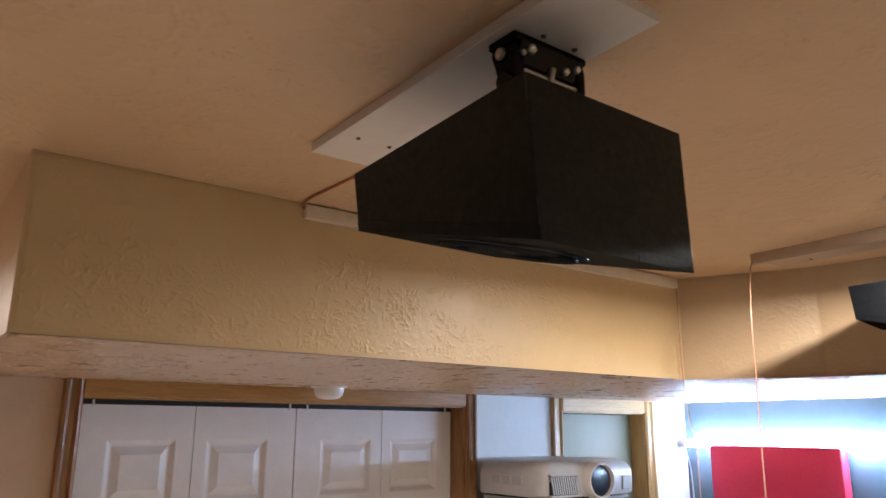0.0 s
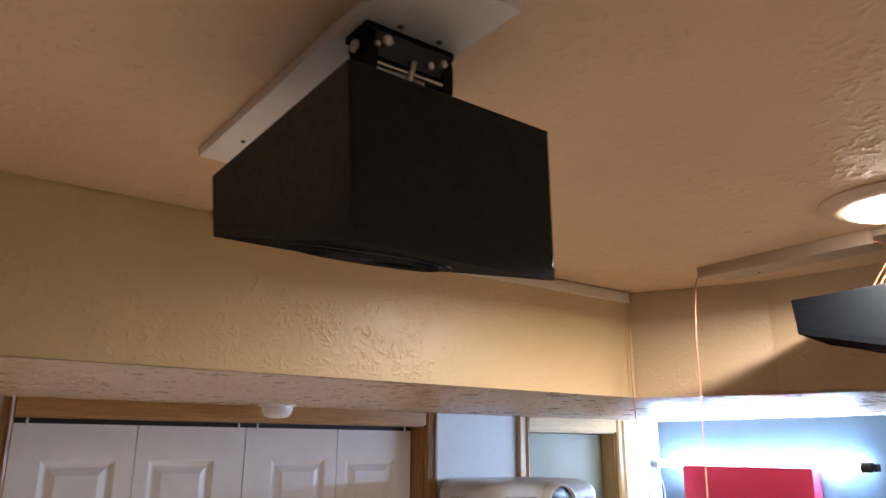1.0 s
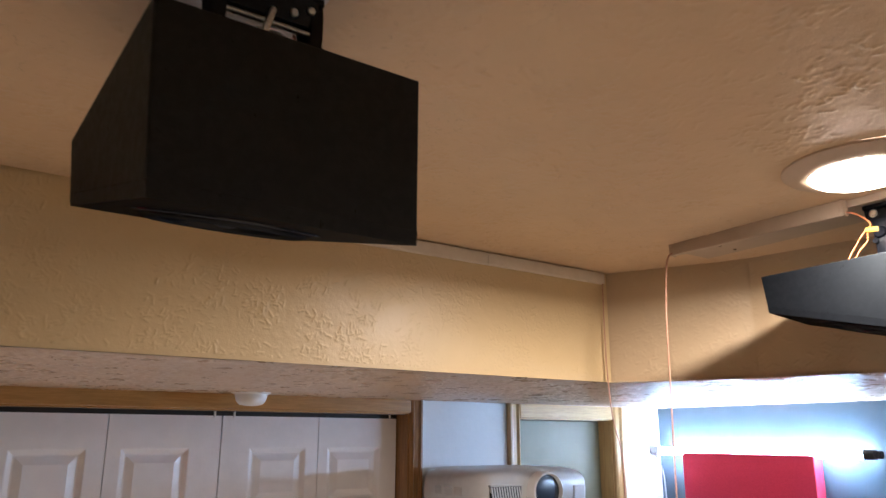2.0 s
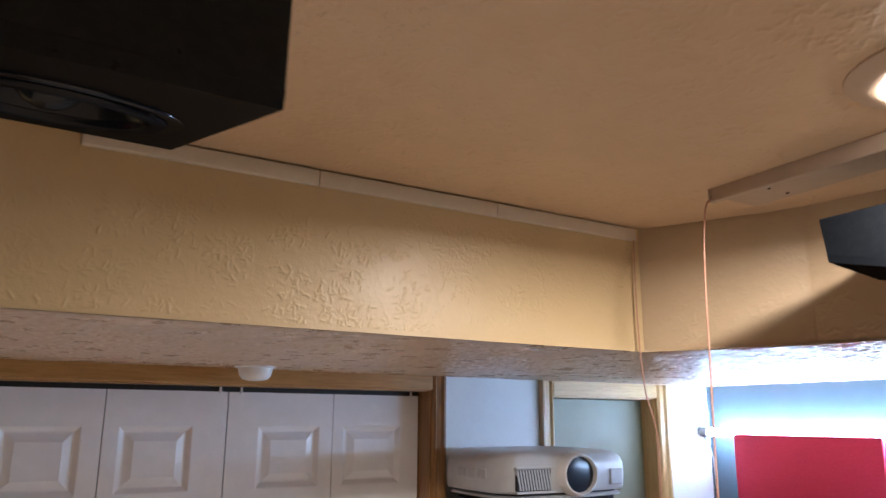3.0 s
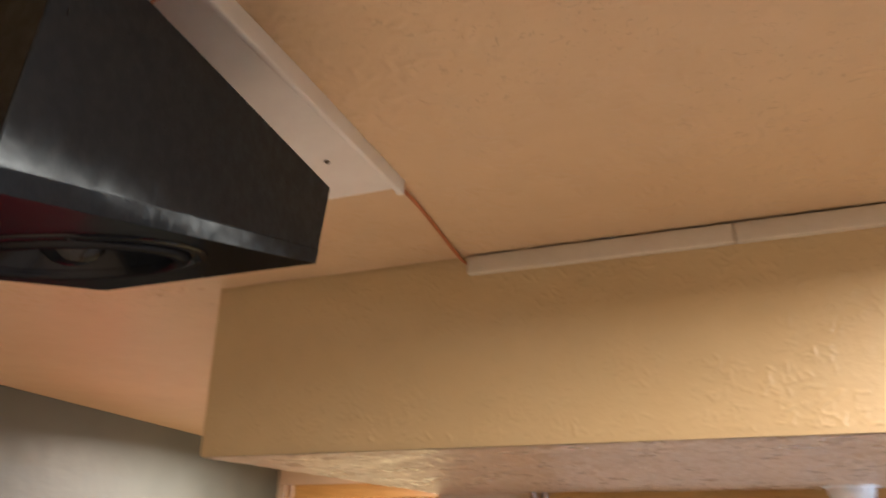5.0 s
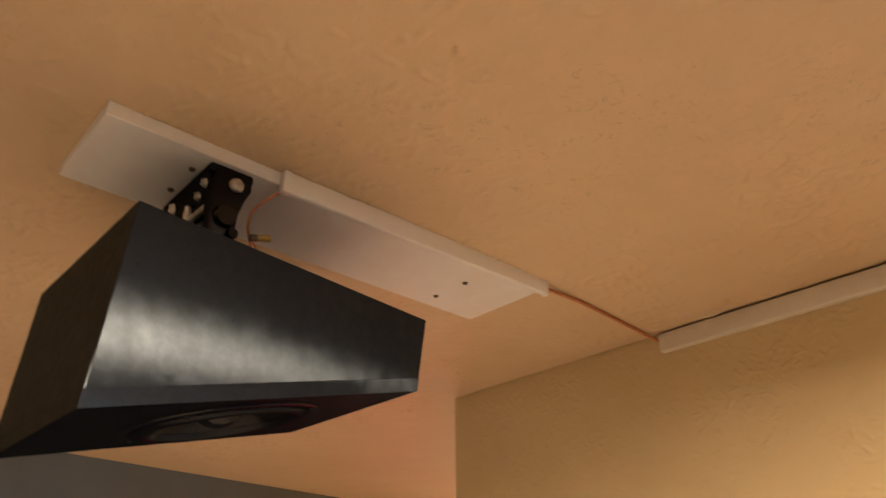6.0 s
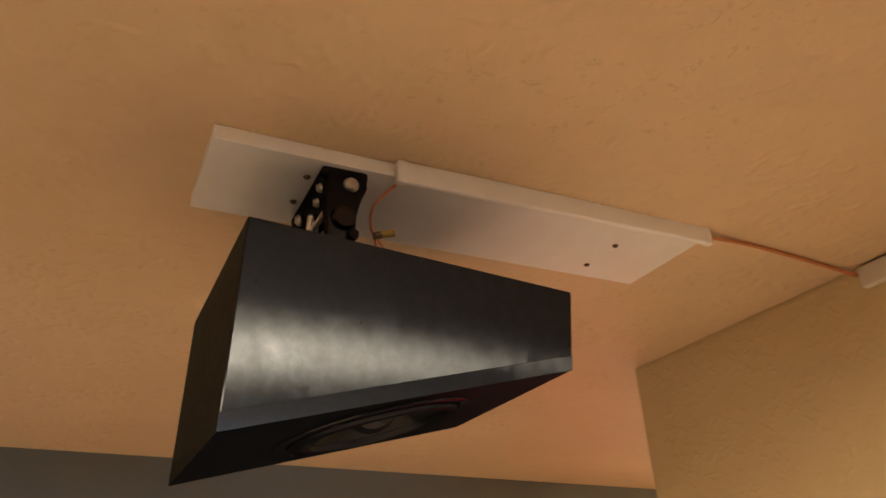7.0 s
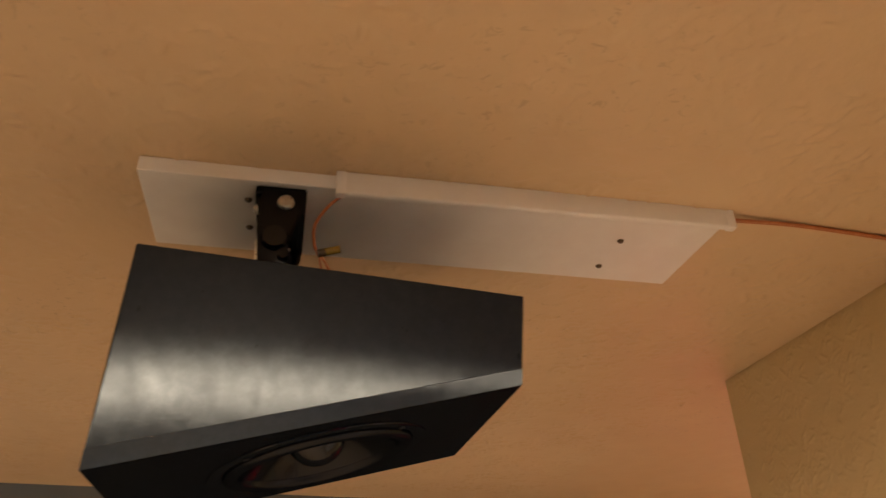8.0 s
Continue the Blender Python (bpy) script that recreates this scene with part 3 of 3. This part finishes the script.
    return sp


speaker = wedge_speaker()
copy_thing(speaker, pose(1.048, -0.678, 2.256, 0, 0, 10.5))


def swivel_mount(x, y, z, turn=0.0):
    """A black clamp bracket: base plate, two cheeks, a cross rod and a foot on the cabinet."""
    ob = thing("speaker_mount", (x, y, z), "black metal swivel bracket with zinc screws", "speaker mount", "speaker mounts", turn)
    bm = boxed(-0.050, 0.046, -0.020, 0.018, -0.008, 0, bevel=0.002)
    box(bm, -0.034, 0.032, -0.016, 0.015, -0.013, -0.007, bevel=0.002)
    part("base_plate", bm, BLACK_METAL, ob)
    for s in (-1, 1):
        bm = bmesh.new()
        outline = [(-0.0150, -0.002), (0.0165, -0.002), (0.0172, -0.015), (0.0120, -0.0265), (0.0065, -0.040), (0.0060, -0.0795), (-0.0125, -0.0795), (-0.0145, -0.056), (-0.0165, -0.034), (-0.0165, -0.016)]
        rings = [[bm.verts.new((s * 0.041 + dx, a, b)) for a, b in outline] for dx in (-0.0055, 0.0055)]
        bm.faces.new(rings[0])
        bm.faces.new(rings[1][::-1])
        for i in range(len(outline)):
            j = (i + 1) % len(outline)
            bm.faces.new((rings[0][i], rings[0][j], rings[1][j], rings[1][i]))
        bmesh.ops.bevel(bm, geom=bm.edges[:], offset=0.0015, segments=2, profile=0.5, affect="EDGES")
        cheek = part("cheek", bm, BLACK_METAL, ob, smooth=True)
        bm = cyl(bmesh.new(), (s * 0.045, -0.003, -0.046), (s * 0.0515, -0.003, -0.046), 0.0105, 0.0085, 28)
        part("pivot_cap", bm, GLOSS_BLACK, cheek, "smoked round pivot cap", True)
        bm = lathe([(0, 0.0035), (0.0045, 0.0033), (0.0060, 0.002), (0.0065, 0)], 24, Matrix.Translation((s * 0.0470, 0.003, -0.0150)) @ Matrix.Rotation(s * math.pi / 2, 4, "Y"))
        box(bm, -0.0009, 0.0009, -0.0045, 0.0045, 0.0030, 0.0040, m=Matrix.Translation((s * 0.0470, 0.003, -0.0150)) @ Matrix.Rotation(s * math.pi / 2, 4, "Y"))
        part("screw", bm, ZINC, cheek, "zinc slotted screw", True)
    tilt = pose(0, -0.017, -0.004, 16, 0, 0)
    front = part("front_plate", boxed(-0.041, 0.041, -0.0035, 0.0035, -0.025, 0.0, bevel=0.0015, m=tilt), BLACK_METAL, ob)
    for sx, sz, rad in ((-0.027, -0.008, 0.0052), (0.034, -0.010, 0.0040), (0.020, -0.016, 0.0040), (-0.037, -0.014, 0.0030)):
        head = tilt @ Matrix.Translation((sx, -0.0033, sz)) @ Matrix.Rotation(math.pi / 2, 4, "X")
        bm = lathe([(0, 0.0030), (rad * 0.7, 0.0027), (rad, 0.001), (rad, -0.001)], 24, head)
        box(bm, -rad * 0.75, rad * 0.75, -0.0008, 0.0008, 0.0024, 0.0034, m=head)
        box(bm, -0.0008, 0.0008, -rad * 0.75, rad * 0.75, 0.0024, 0.0034, m=head)
        part("plate_screw", bm, ZINC, front, "zinc cross-head screw", True)
    part("back_plate", boxed(-0.036, 0.036, 0.006, 0.011, -0.016, -0.004, bevel=0.001), BLACK_METAL, ob)
    for s in (-1, 1):
        part("nut", cyl(bmesh.new(), (s * 0.046, 0.004, -0.060), (s * 0.052, 0.004, -0.060), 0.0045, n=6), BLACK_METAL, ob)
    part("cross_rod", cyl(bmesh.new(), (-0.040, 0.001, -0.040), (0.040, 0.001, -0.040), 0.0042, n=16), ZINC, ob, "bare steel cross rod", True)
    part("cross_rod", cyl(bmesh.new(), (-0.040, -0.013, -0.034), (0.040, -0.013, -0.034), 0.0026, n=14), ZINC, ob, "bare steel cross rod", True)
    bm = boxed(-0.0030, 0.0030, -0.006, 0.004, -0.058, -0.022, bevel=0.0025, m=pose(0.008, -0.013, 0, 0, 14, 0))
    cyl(bm, (-0.004, 0.001, -0.040), (0.014, 0.001, -0.040), 0.0085, n=6)
    part("wing_nut", bm, ZINC, ob, "zinc wing nut")
    bm = boxed(-0.030, 0.030, -0.013, 0.013, -0.0815, -0.076, bevel=0.0015)
    cyl(bm, (-0.016, 0.0, -0.045), (-0.020, 0.0, -0.078), 0.012, 0.013, 20)
    cyl(bm, (0.020, 0.0, -0.045), (0.024, 0.0, -0.078), 0.010, 0.012, 20)
    part("foot", bm, BLACK_METAL, ob, "black foot screwed to the cabinet")
    return ob


BOARD_Z = 2.3422
swivel_mount(-0.049, -0.598, BOARD_Z)
swivel_mount(1.005, -0.612, BOARD_Z)


def mount_board(x_in, x_out, y0, y1, paint, label):
    """A white board on the ceiling with its screws."""
    my = (y0 + y1) / 2
    ob = thing("mounting_board", ((x_in + x_out) / 2, my, ceil_z(my)), label, "mounting board", "mounting boards")
    ob.matrix_basis = pose((x_in + x_out) / 2, my, ceil_z(my), math.degrees(math.atan(SLOPE)), 0, 0)
    hw, hl = abs(x_out - x_in) / 2, (y1 - y0) / 2
    part("board", boxed(-hw, hw, -hl, hl, -0.0135, -0.0010, bevel=0.0008), paint, ob)
    s = 1 if x_in > x_out else -1
    for px, py in ((0.018 * s, hl - 0.076), (-0.029 * s, hl - 0.077), (0.028 * s, -hl + 0.079), (-0.014 * s, -hl + 0.079)):
        bm = lathe([(0, -0.0022), (0.0018, -0.002), (0.0030, -0.0006), (0.0030, 0.002)], 16, Matrix.Translation((px, py, -0.0135)))
        part("screw", bm, SCREW_DARK, ob, "dark countersunk screw", True)
    return ob


mount_board(0.001, -0.109, -0.703, -0.233, BOARD_WHITE, "white painted board screwed flat to the ceiling")
mount_board(0.943, 1.046, -0.705, -0.244, BOARD_TAN, "tan board screwed flat to the ceiling")


def raceway(x0, x1, y0, y1, z0, z1, label, axis, paint, seams=()):
    """A cable channel: a cover over a shallow back, in butted lengths."""
    ob = thing("cable_raceway", ((x0 + x1) / 2, (y0 + y1) / 2, (z0 + z1) / 2), label, "cable raceway", "cable raceways")
    mx, my, mz = (x0 + x1) / 2, (y0 + y1) / 2, (z0 + z1) / 2
    lo, hi = (x0, x1) if axis == "x" else (y0, y1)
    stops = [lo, *seams, hi]
    for a, b in zip(stops, stops[1:]):
        a, b = a + (0.0005 if a != lo else 0), b - (0.0005 if b != hi else 0)
        bm = boxed(a - mx, b - mx, y0 - my, y1 - my, z0 - mz, z1 - mz, bevel=0.0022, seg=3) if axis == "x" else boxed(x0 - mx, x1 - mx, a - my, b - my, z0 - mz, z1 - mz, bevel=0.0022, seg=3)
        part("cover", bm, paint, ob, smooth=True)
    if axis == "x":
        part("base_strip", boxed(lo - mx + 0.001, hi - mx - 0.001, y1 - my - 0.002, y1 - my + 0.0005, z0 - mz + 0.001, z1 - mz + 0.0025), DARK, ob, "dark back strip of the raceway")
    else:
        for e in (lo - my, hi - my):
            part("end_cap", boxed(x0 - mx - 0.0006, x1 - mx + 0.0006, e - 0.004, e + 0.004, z0 - mz - 0.0006, z1 - mz, bevel=0.0015), paint, ob, smooth=True)
    return ob


raceway(0.0, 1.003, -0.002, 0.010, 2.320, 2.3445, "tan painted cable raceway along the top of the soffit", "x", RACEWAY, (0.331, 0.665))
raceway(0.0015, 0.0085, -0.555, -0.228, 2.3335, 2.354, "white cable raceway beside the mounting board", "y", BOARD_WHITE)
raceway(0.930, 0.9425, -0.575, -0.242, 2.3275, 2.354, "tan cable raceway beside the mounting board", "y", BOARD_TAN)


# ---- cables ----
def cable(name, points, r, material, label, twin=0.0, parent_at=None):
    ob = thing(name, points[0], label, "speaker cable", "speaker cables")
    o = -Vector(points[0])
    for k in ((-1, 1) if twin else (0,)):
        d = Vector((twin * k, twin * k * 0.4, 0))
        part("strand", tube(bmesh.new(), points, r, offset=o + d), material, ob, smooth=True)
    return ob


cable("speaker_cable", [(0.004, -0.229, 2.343), (0.000, -0.16, 2.3465), (-0.004, -0.09, 2.3455), (-0.008, -0.03, 2.344), (-0.005, 0.000, 2.339), (0.004, 0.003, 2.334)], 0.0013, ORANGE_WIRE, "orange speaker cable tacked along the ceiling", 0.0011)
cable("speaker_cable", [(1.000, 0.002, 2.325), (0.992, -0.004, 2.30), (0.991, -0.004, 2.20), (0.993, -0.005, 2.10), (1.003, -0.005, 2.02), (1.024, -0.006, 1.945), (1.026, -0.006, 1.83), (1.03, -0.006, 1.4), (1.03, -0.01, 0.004)], 0.0011, COPPER, "clear copper speaker cable hanging from the raceway", 0.0011)
cable("speaker_cable", [(0.936, -0.244, 2.334), (0.915, -0.247, 2.322), (0.905, -0.247, 2.29), (0.897, -0.246, 2.20), (0.893, -0.246, 2.05), (0.888, -0.246, 1.86), (0.885, -0.246, 1.4), (0.885, -0.25, 0.004)], 0.0013, COPPER, "clear copper speaker cable hanging from the ceiling raceway", 0.0012)
cable("speaker_cable", [(-0.003, -0.553, 2.339), (-0.006, -0.563, 2.330), (-0.014, -0.572, 2.318), (-0.02, -0.572, 2.305), (-0.022, -0.568, 2.295)], 0.0013, ORANGE_WIRE, "orange speaker cable looping out of the raceway")
cable("speaker_cable", [(-0.022, -0.568, 2.297), (-0.023, -0.565, 2.283), (-0.026, -0.560, 2.268), (-0.030, -0.556, 2.244)], 0.0010, ORANGE_WIRE, "orange wire pair entering the speaker top", 0.0)
cable("speaker_cable", [(-0.022, -0.567, 2.297), (-0.020, -0.561, 2.285), (-0.021, -0.552, 2.268), (-0.024, -0.546, 2.243)], 0.0010, ORANGE_WIRE, "orange wire pair entering the speaker top", 0.0)
conn = thing("wire_connector", (-0.021, -0.566, 2.297), "small yellow crimp connector on a speaker wire", "connector", "wire connectors")
part("sleeve", cyl(bmesh.new(), (0, 0.002, 0.001), (0.003, 0.014, 0.003), 0.0030, n=14), YELLOW, conn, smooth=True)
part("tip", cyl(bmesh.new(), (0, -0.003, -0.001), (0, 0.003, 0.001), 0.0032, n=14), SCREW_DARK, conn, smooth=True)
cable("speaker_cable", [(0.934, -0.574, 2.334), (0.940, -0.590, 2.328), (0.950, -0.605, 2.312), (0.955, -0.600, 2.300)], 0.0013, ORANGE_WIRE, "orange speaker cable looping out of the raceway")
cable("speaker_cable", [(0.955, -0.598, 2.302), (0.958, -0.594, 2.285), (0.953, -0.582, 2.270), (0.948, -0.572, 2.248)], 0.0011, ORANGE_WIRE, "orange wire pair entering the speaker top")
cable("speaker_cable", [(0.953, -0.596, 2.302), (0.948, -0.585, 2.285), (0.945, -0.572, 2.265), (0.944, -0.562, 2.248)], 0.0011, ORANGE_WIRE, "orange wire pair entering the speaker top")
conn = thing("wire_connector", (0.954, -0.597, 2.302), "small yellow crimp connector on a speaker wire", "connector", "wire connectors")
part("sleeve", cyl(bmesh.new(), (0, 0.0, 0.0), (0.001, -0.018, -0.002), 0.0045, n=14), YELLOW, conn, smooth=True)


# ---- small sensor on the soffit ----
sensor = thing("ceiling_sensor", (0.50, 0.82, SOFFIT), "small white plastic dome sensor under the soffit", "sensor")
part("base", lathe([(0.052, 0.002), (0.052, -0.003), (0.048, -0.006), (0, -0.006)], 40), PLASTIC_WHITE, sensor, smooth=True)
part("dome", lathe([(0.043, -0.004), (0.042, -0.014), (0.038, -0.026), (0.030, -0.034), (0.016, -0.037), (0, -0.0375)], 40), PLASTIC_WHITE, sensor, smooth=True)


# ---- projector on its shelf ----
def projector():
    ob = thing("projector", (1.320, 0.726, 1.742), "white home cinema projector with a round central lens", "projector")
    def plan(r, y, grow=0.0):
        """Half-plan of the case: a long rounded front that sweeps forward round the lens."""
        out = []
        for k in range(33):
            f = -1 + 2 * k / 32
            sweep = 0.026 * abs(f) ** 3.2 - 0.010 * math.exp(-((f + 0.02) / 0.26) ** 2)
            out.append((f * (r + grow), y - grow + sweep + (0.030 * max(0, abs(f) - 0.9) / 0.1) ** 1.0))
        return out + [(r + grow, 0.12), (r + grow - 0.03, 0.155 + grow), (-r - grow + 0.03, 0.155 + grow), (-r - grow, 0.12)]

    def case(levels):
        bm = bmesh.new()
        rings = [[bm.verts.new((x, y, z)) for x, y in plan(r, fy)] for r, fy, z in levels]
        n = len(rings[0])
        for a, b in zip(rings, rings[1:]):
            for i in range(n):
                bm.faces.new((a[i], a[(i + 1) % n], b[(i + 1) % n], b[i]))
        bm.faces.new(rings[0][::-1])
        bm.faces.new(rings[-1])
        return bm

    part("body", case([(0.200, -0.142, 0.040), (0.204, -0.147, 0.046), (0.205, -0.150, 0.085), (0.203, -0.149, 0.112), (0.198, -0.144, 0.128), (0.188, -0.134, 0.139), (0.172, -0.118, 0.145), (0.150, -0.098, 0.148)]), CASE_WHITE, ob, "white moulded plastic case", True)
    part("front_lip", case([(0.186, -0.136, 0.024), (0.192, -0.144, 0.026), (0.193, -0.146, 0.032), (0.188, -0.140, 0.034)]), CASE_WHITE, ob, "white lower lip of the case", True)
    # near-black filler, the gap's shade put into its colour
    part("shadow_gap", case([(0.184, -0.132, 0.033), (0.184, -0.132, 0.041)]), DARK, ob, "dark gap above the lower lip")
    face = pose(-0.003, -0.165, 0.087, 90, 0, 0)
    lens = part("lens_ring", lathe([(0.047, -0.02), (0.047, 0.010), (0.049, 0.014), (0.052, 0.013), (0.055, 0.006), (0.058, -0.014)], 56, face), PLASTIC_WHITE, ob, "white lens surround", True)
    part("lens_glass", lathe([(0, 0.0052), (0.02, 0.0048), (0.036, 0.0036), (0.0472, 0.0015)], 48, face), GLASS_DARK, lens, "dark coated lens glass", True)
    grille = pose(-0.124, -0.1475, 0.078, 0, 0, -4)
    vent = part("vent", boxed(-0.050, 0.046, -0.0030, 0.010, -0.030, 0.026, bevel=0.003, m=grille), DARK, ob, "dark air vent with slanted slats")
    for k in range(12):
        x = -0.0465 + k * 0.0080
        part("slat", boxed(-0.0020, 0.0020, -0.0042, 0.006, -0.028, 0.024, m=grille @ pose(x, 0, 0, 0, -9, 0)), CASE_WHITE, vent)
    part("vent_brow", boxed(-0.054, 0.052, -0.0050, 0.010, 0.025, 0.031, bevel=0.0025, m=grille), CASE_WHITE, ob)
    part("vent_sill", boxed(-0.052, 0.060, -0.0052, 0.010, -0.037, -0.030, bevel=0.0025, m=grille), CASE_WHITE, ob)
    part("sensor_window", boxed(-0.024, 0.024, -0.004, 0.006, -0.022, 0.022, bevel=0.003, m=pose(0.142, -0.1415, 0.076, 0, 0, 9)), PLASTIC_GREY, ob, "grey sensor window")
    for k in range(3):
        part("side_vent", boxed(-0.2065, -0.198, -0.06 + k * 0.045, -0.025 + k * 0.045, 0.075, 0.100, bevel=0.002), PLASTIC_GREY, ob)
    # near-black block in place of the shade beneath the case
    part("base_skirt", boxed(-0.165, 0.165, -0.11, 0.13, 0.010, 0.026, bevel=0.004), DARK, ob, "recessed underside, blackened for the shade there")
    for sx in (-1, 1):
        for sy in (-0.10, 0.11):
            part("foot", cyl(bmesh.new(), (sx * 0.14, sy, 0), (sx * 0.14, sy, 0.028), 0.012, n=16), DARK, ob, smooth=True)
    ob.matrix_basis = pose(1.320, 0.735, 1.742) @ Matrix.Diagonal((1.1, 1.1, 1.0, 1))
    return ob


projector()
shelf = thing("wall_shelf", (1.32, 0.92, 1.742), "black wall shelf carrying the projector", "shelf")
part("board", boxed(-0.23, 0.23, -0.37, 0, -0.022, 0, bevel=0.002), BLACK_METAL, shelf)
for sx in (-0.15, 0.15):
    bm = boxed(sx - 0.012, sx + 0.012, -0.006, 0, -0.20, -0.022)
    box(bm, sx - 0.012, sx + 0.012, -0.26, -0.006, -0.028, -0.022)
    cyl(bm, (sx, -0.005, -0.19), (sx, -0.24, -0.028), 0.005, n=10)
    part("bracket", bm, BLACK_METAL, shelf)


# ---- light tube and red panel on the blue wall ----
# the second tube is unseen, added to put cool light on the closet doors
for ty, half in ((0.48, 0.40), (-0.36, 0.30)):
    tube_lamp = thing("led_tube", (2.25, ty, 1.930), "bright white LED tube light on the blue-grey wall, the second one added", "tube light", "linked light tubes")
    part("tube", cyl(bmesh.new(), (0, -half, 0), (0, half, 0), 0.014, n=20), LED_GLOW, tube_lamp, "glowing white tube", True)
    for s in (-1, 1):
        part("end_cap", cyl(bmesh.new(), (0, s * half, 0), (0, s * (half + 0.035), 0), 0.016, n=20), PLASTIC_GREY if s > 0 else DARK, tube_lamp, "grey end cap" if s > 0 else "black end cap", True)
        part("clip", boxed(0.0, 0.052, s * (half - 0.04) - 0.01, s * (half - 0.04) + 0.01, -0.018, -0.013), PLASTIC_GREY, tube_lamp)
    part("plug", boxed(-0.012, 0.012, -half - 0.055, -half - 0.035, -0.012, 0.012, bevel=0.004), DARK, tube_lamp, "black cable plug")
cable("power_cord", [(2.25, 0.913, 1.928), (2.252, 0.905, 1.915), (2.258, 0.900, 1.895), (2.27, 0.890, 1.85), (2.275, 0.885, 1.75), (2.28, 0.88, 1.3), (2.28, 0.88, 0.005)], 0.003, PLASTIC_GREY, "grey power cord hanging from the light tube")
panel = thing("acoustic_panel", (2.262, 0.500, 1.50), "red fabric acoustic panel on the blue-grey wall", "acoustic panel")
part("fabric_face", boxed(-0.030, 0.024, -0.262, 0.262, -0.42, 0.425, bevel=0.004, seg=3), RED_FELT, panel, "stretched red fabric", True)
part("backing_frame", boxed(0.024, 0.037, -0.255, 0.255, -0.413, 0.418), DARK, panel, "dark wooden backing frame")

side_panel = thing("acoustic_panel", (-1.348, 0.48, 1.76), "red fabric acoustic panel on the dark grey wall", "acoustic panel", turn=5.8)
part("fabric_face", boxed(-0.020, 0.045, -0.26, 0.26, -0.27, 0.25, bevel=0.004, seg=3), RED_FELT, side_panel, "stretched red fabric", True)
part("backing_frame", boxed(-0.032, -0.020, -0.252, 0.252, -0.262, 0.242), DARK, side_panel, "dark wooden backing frame")
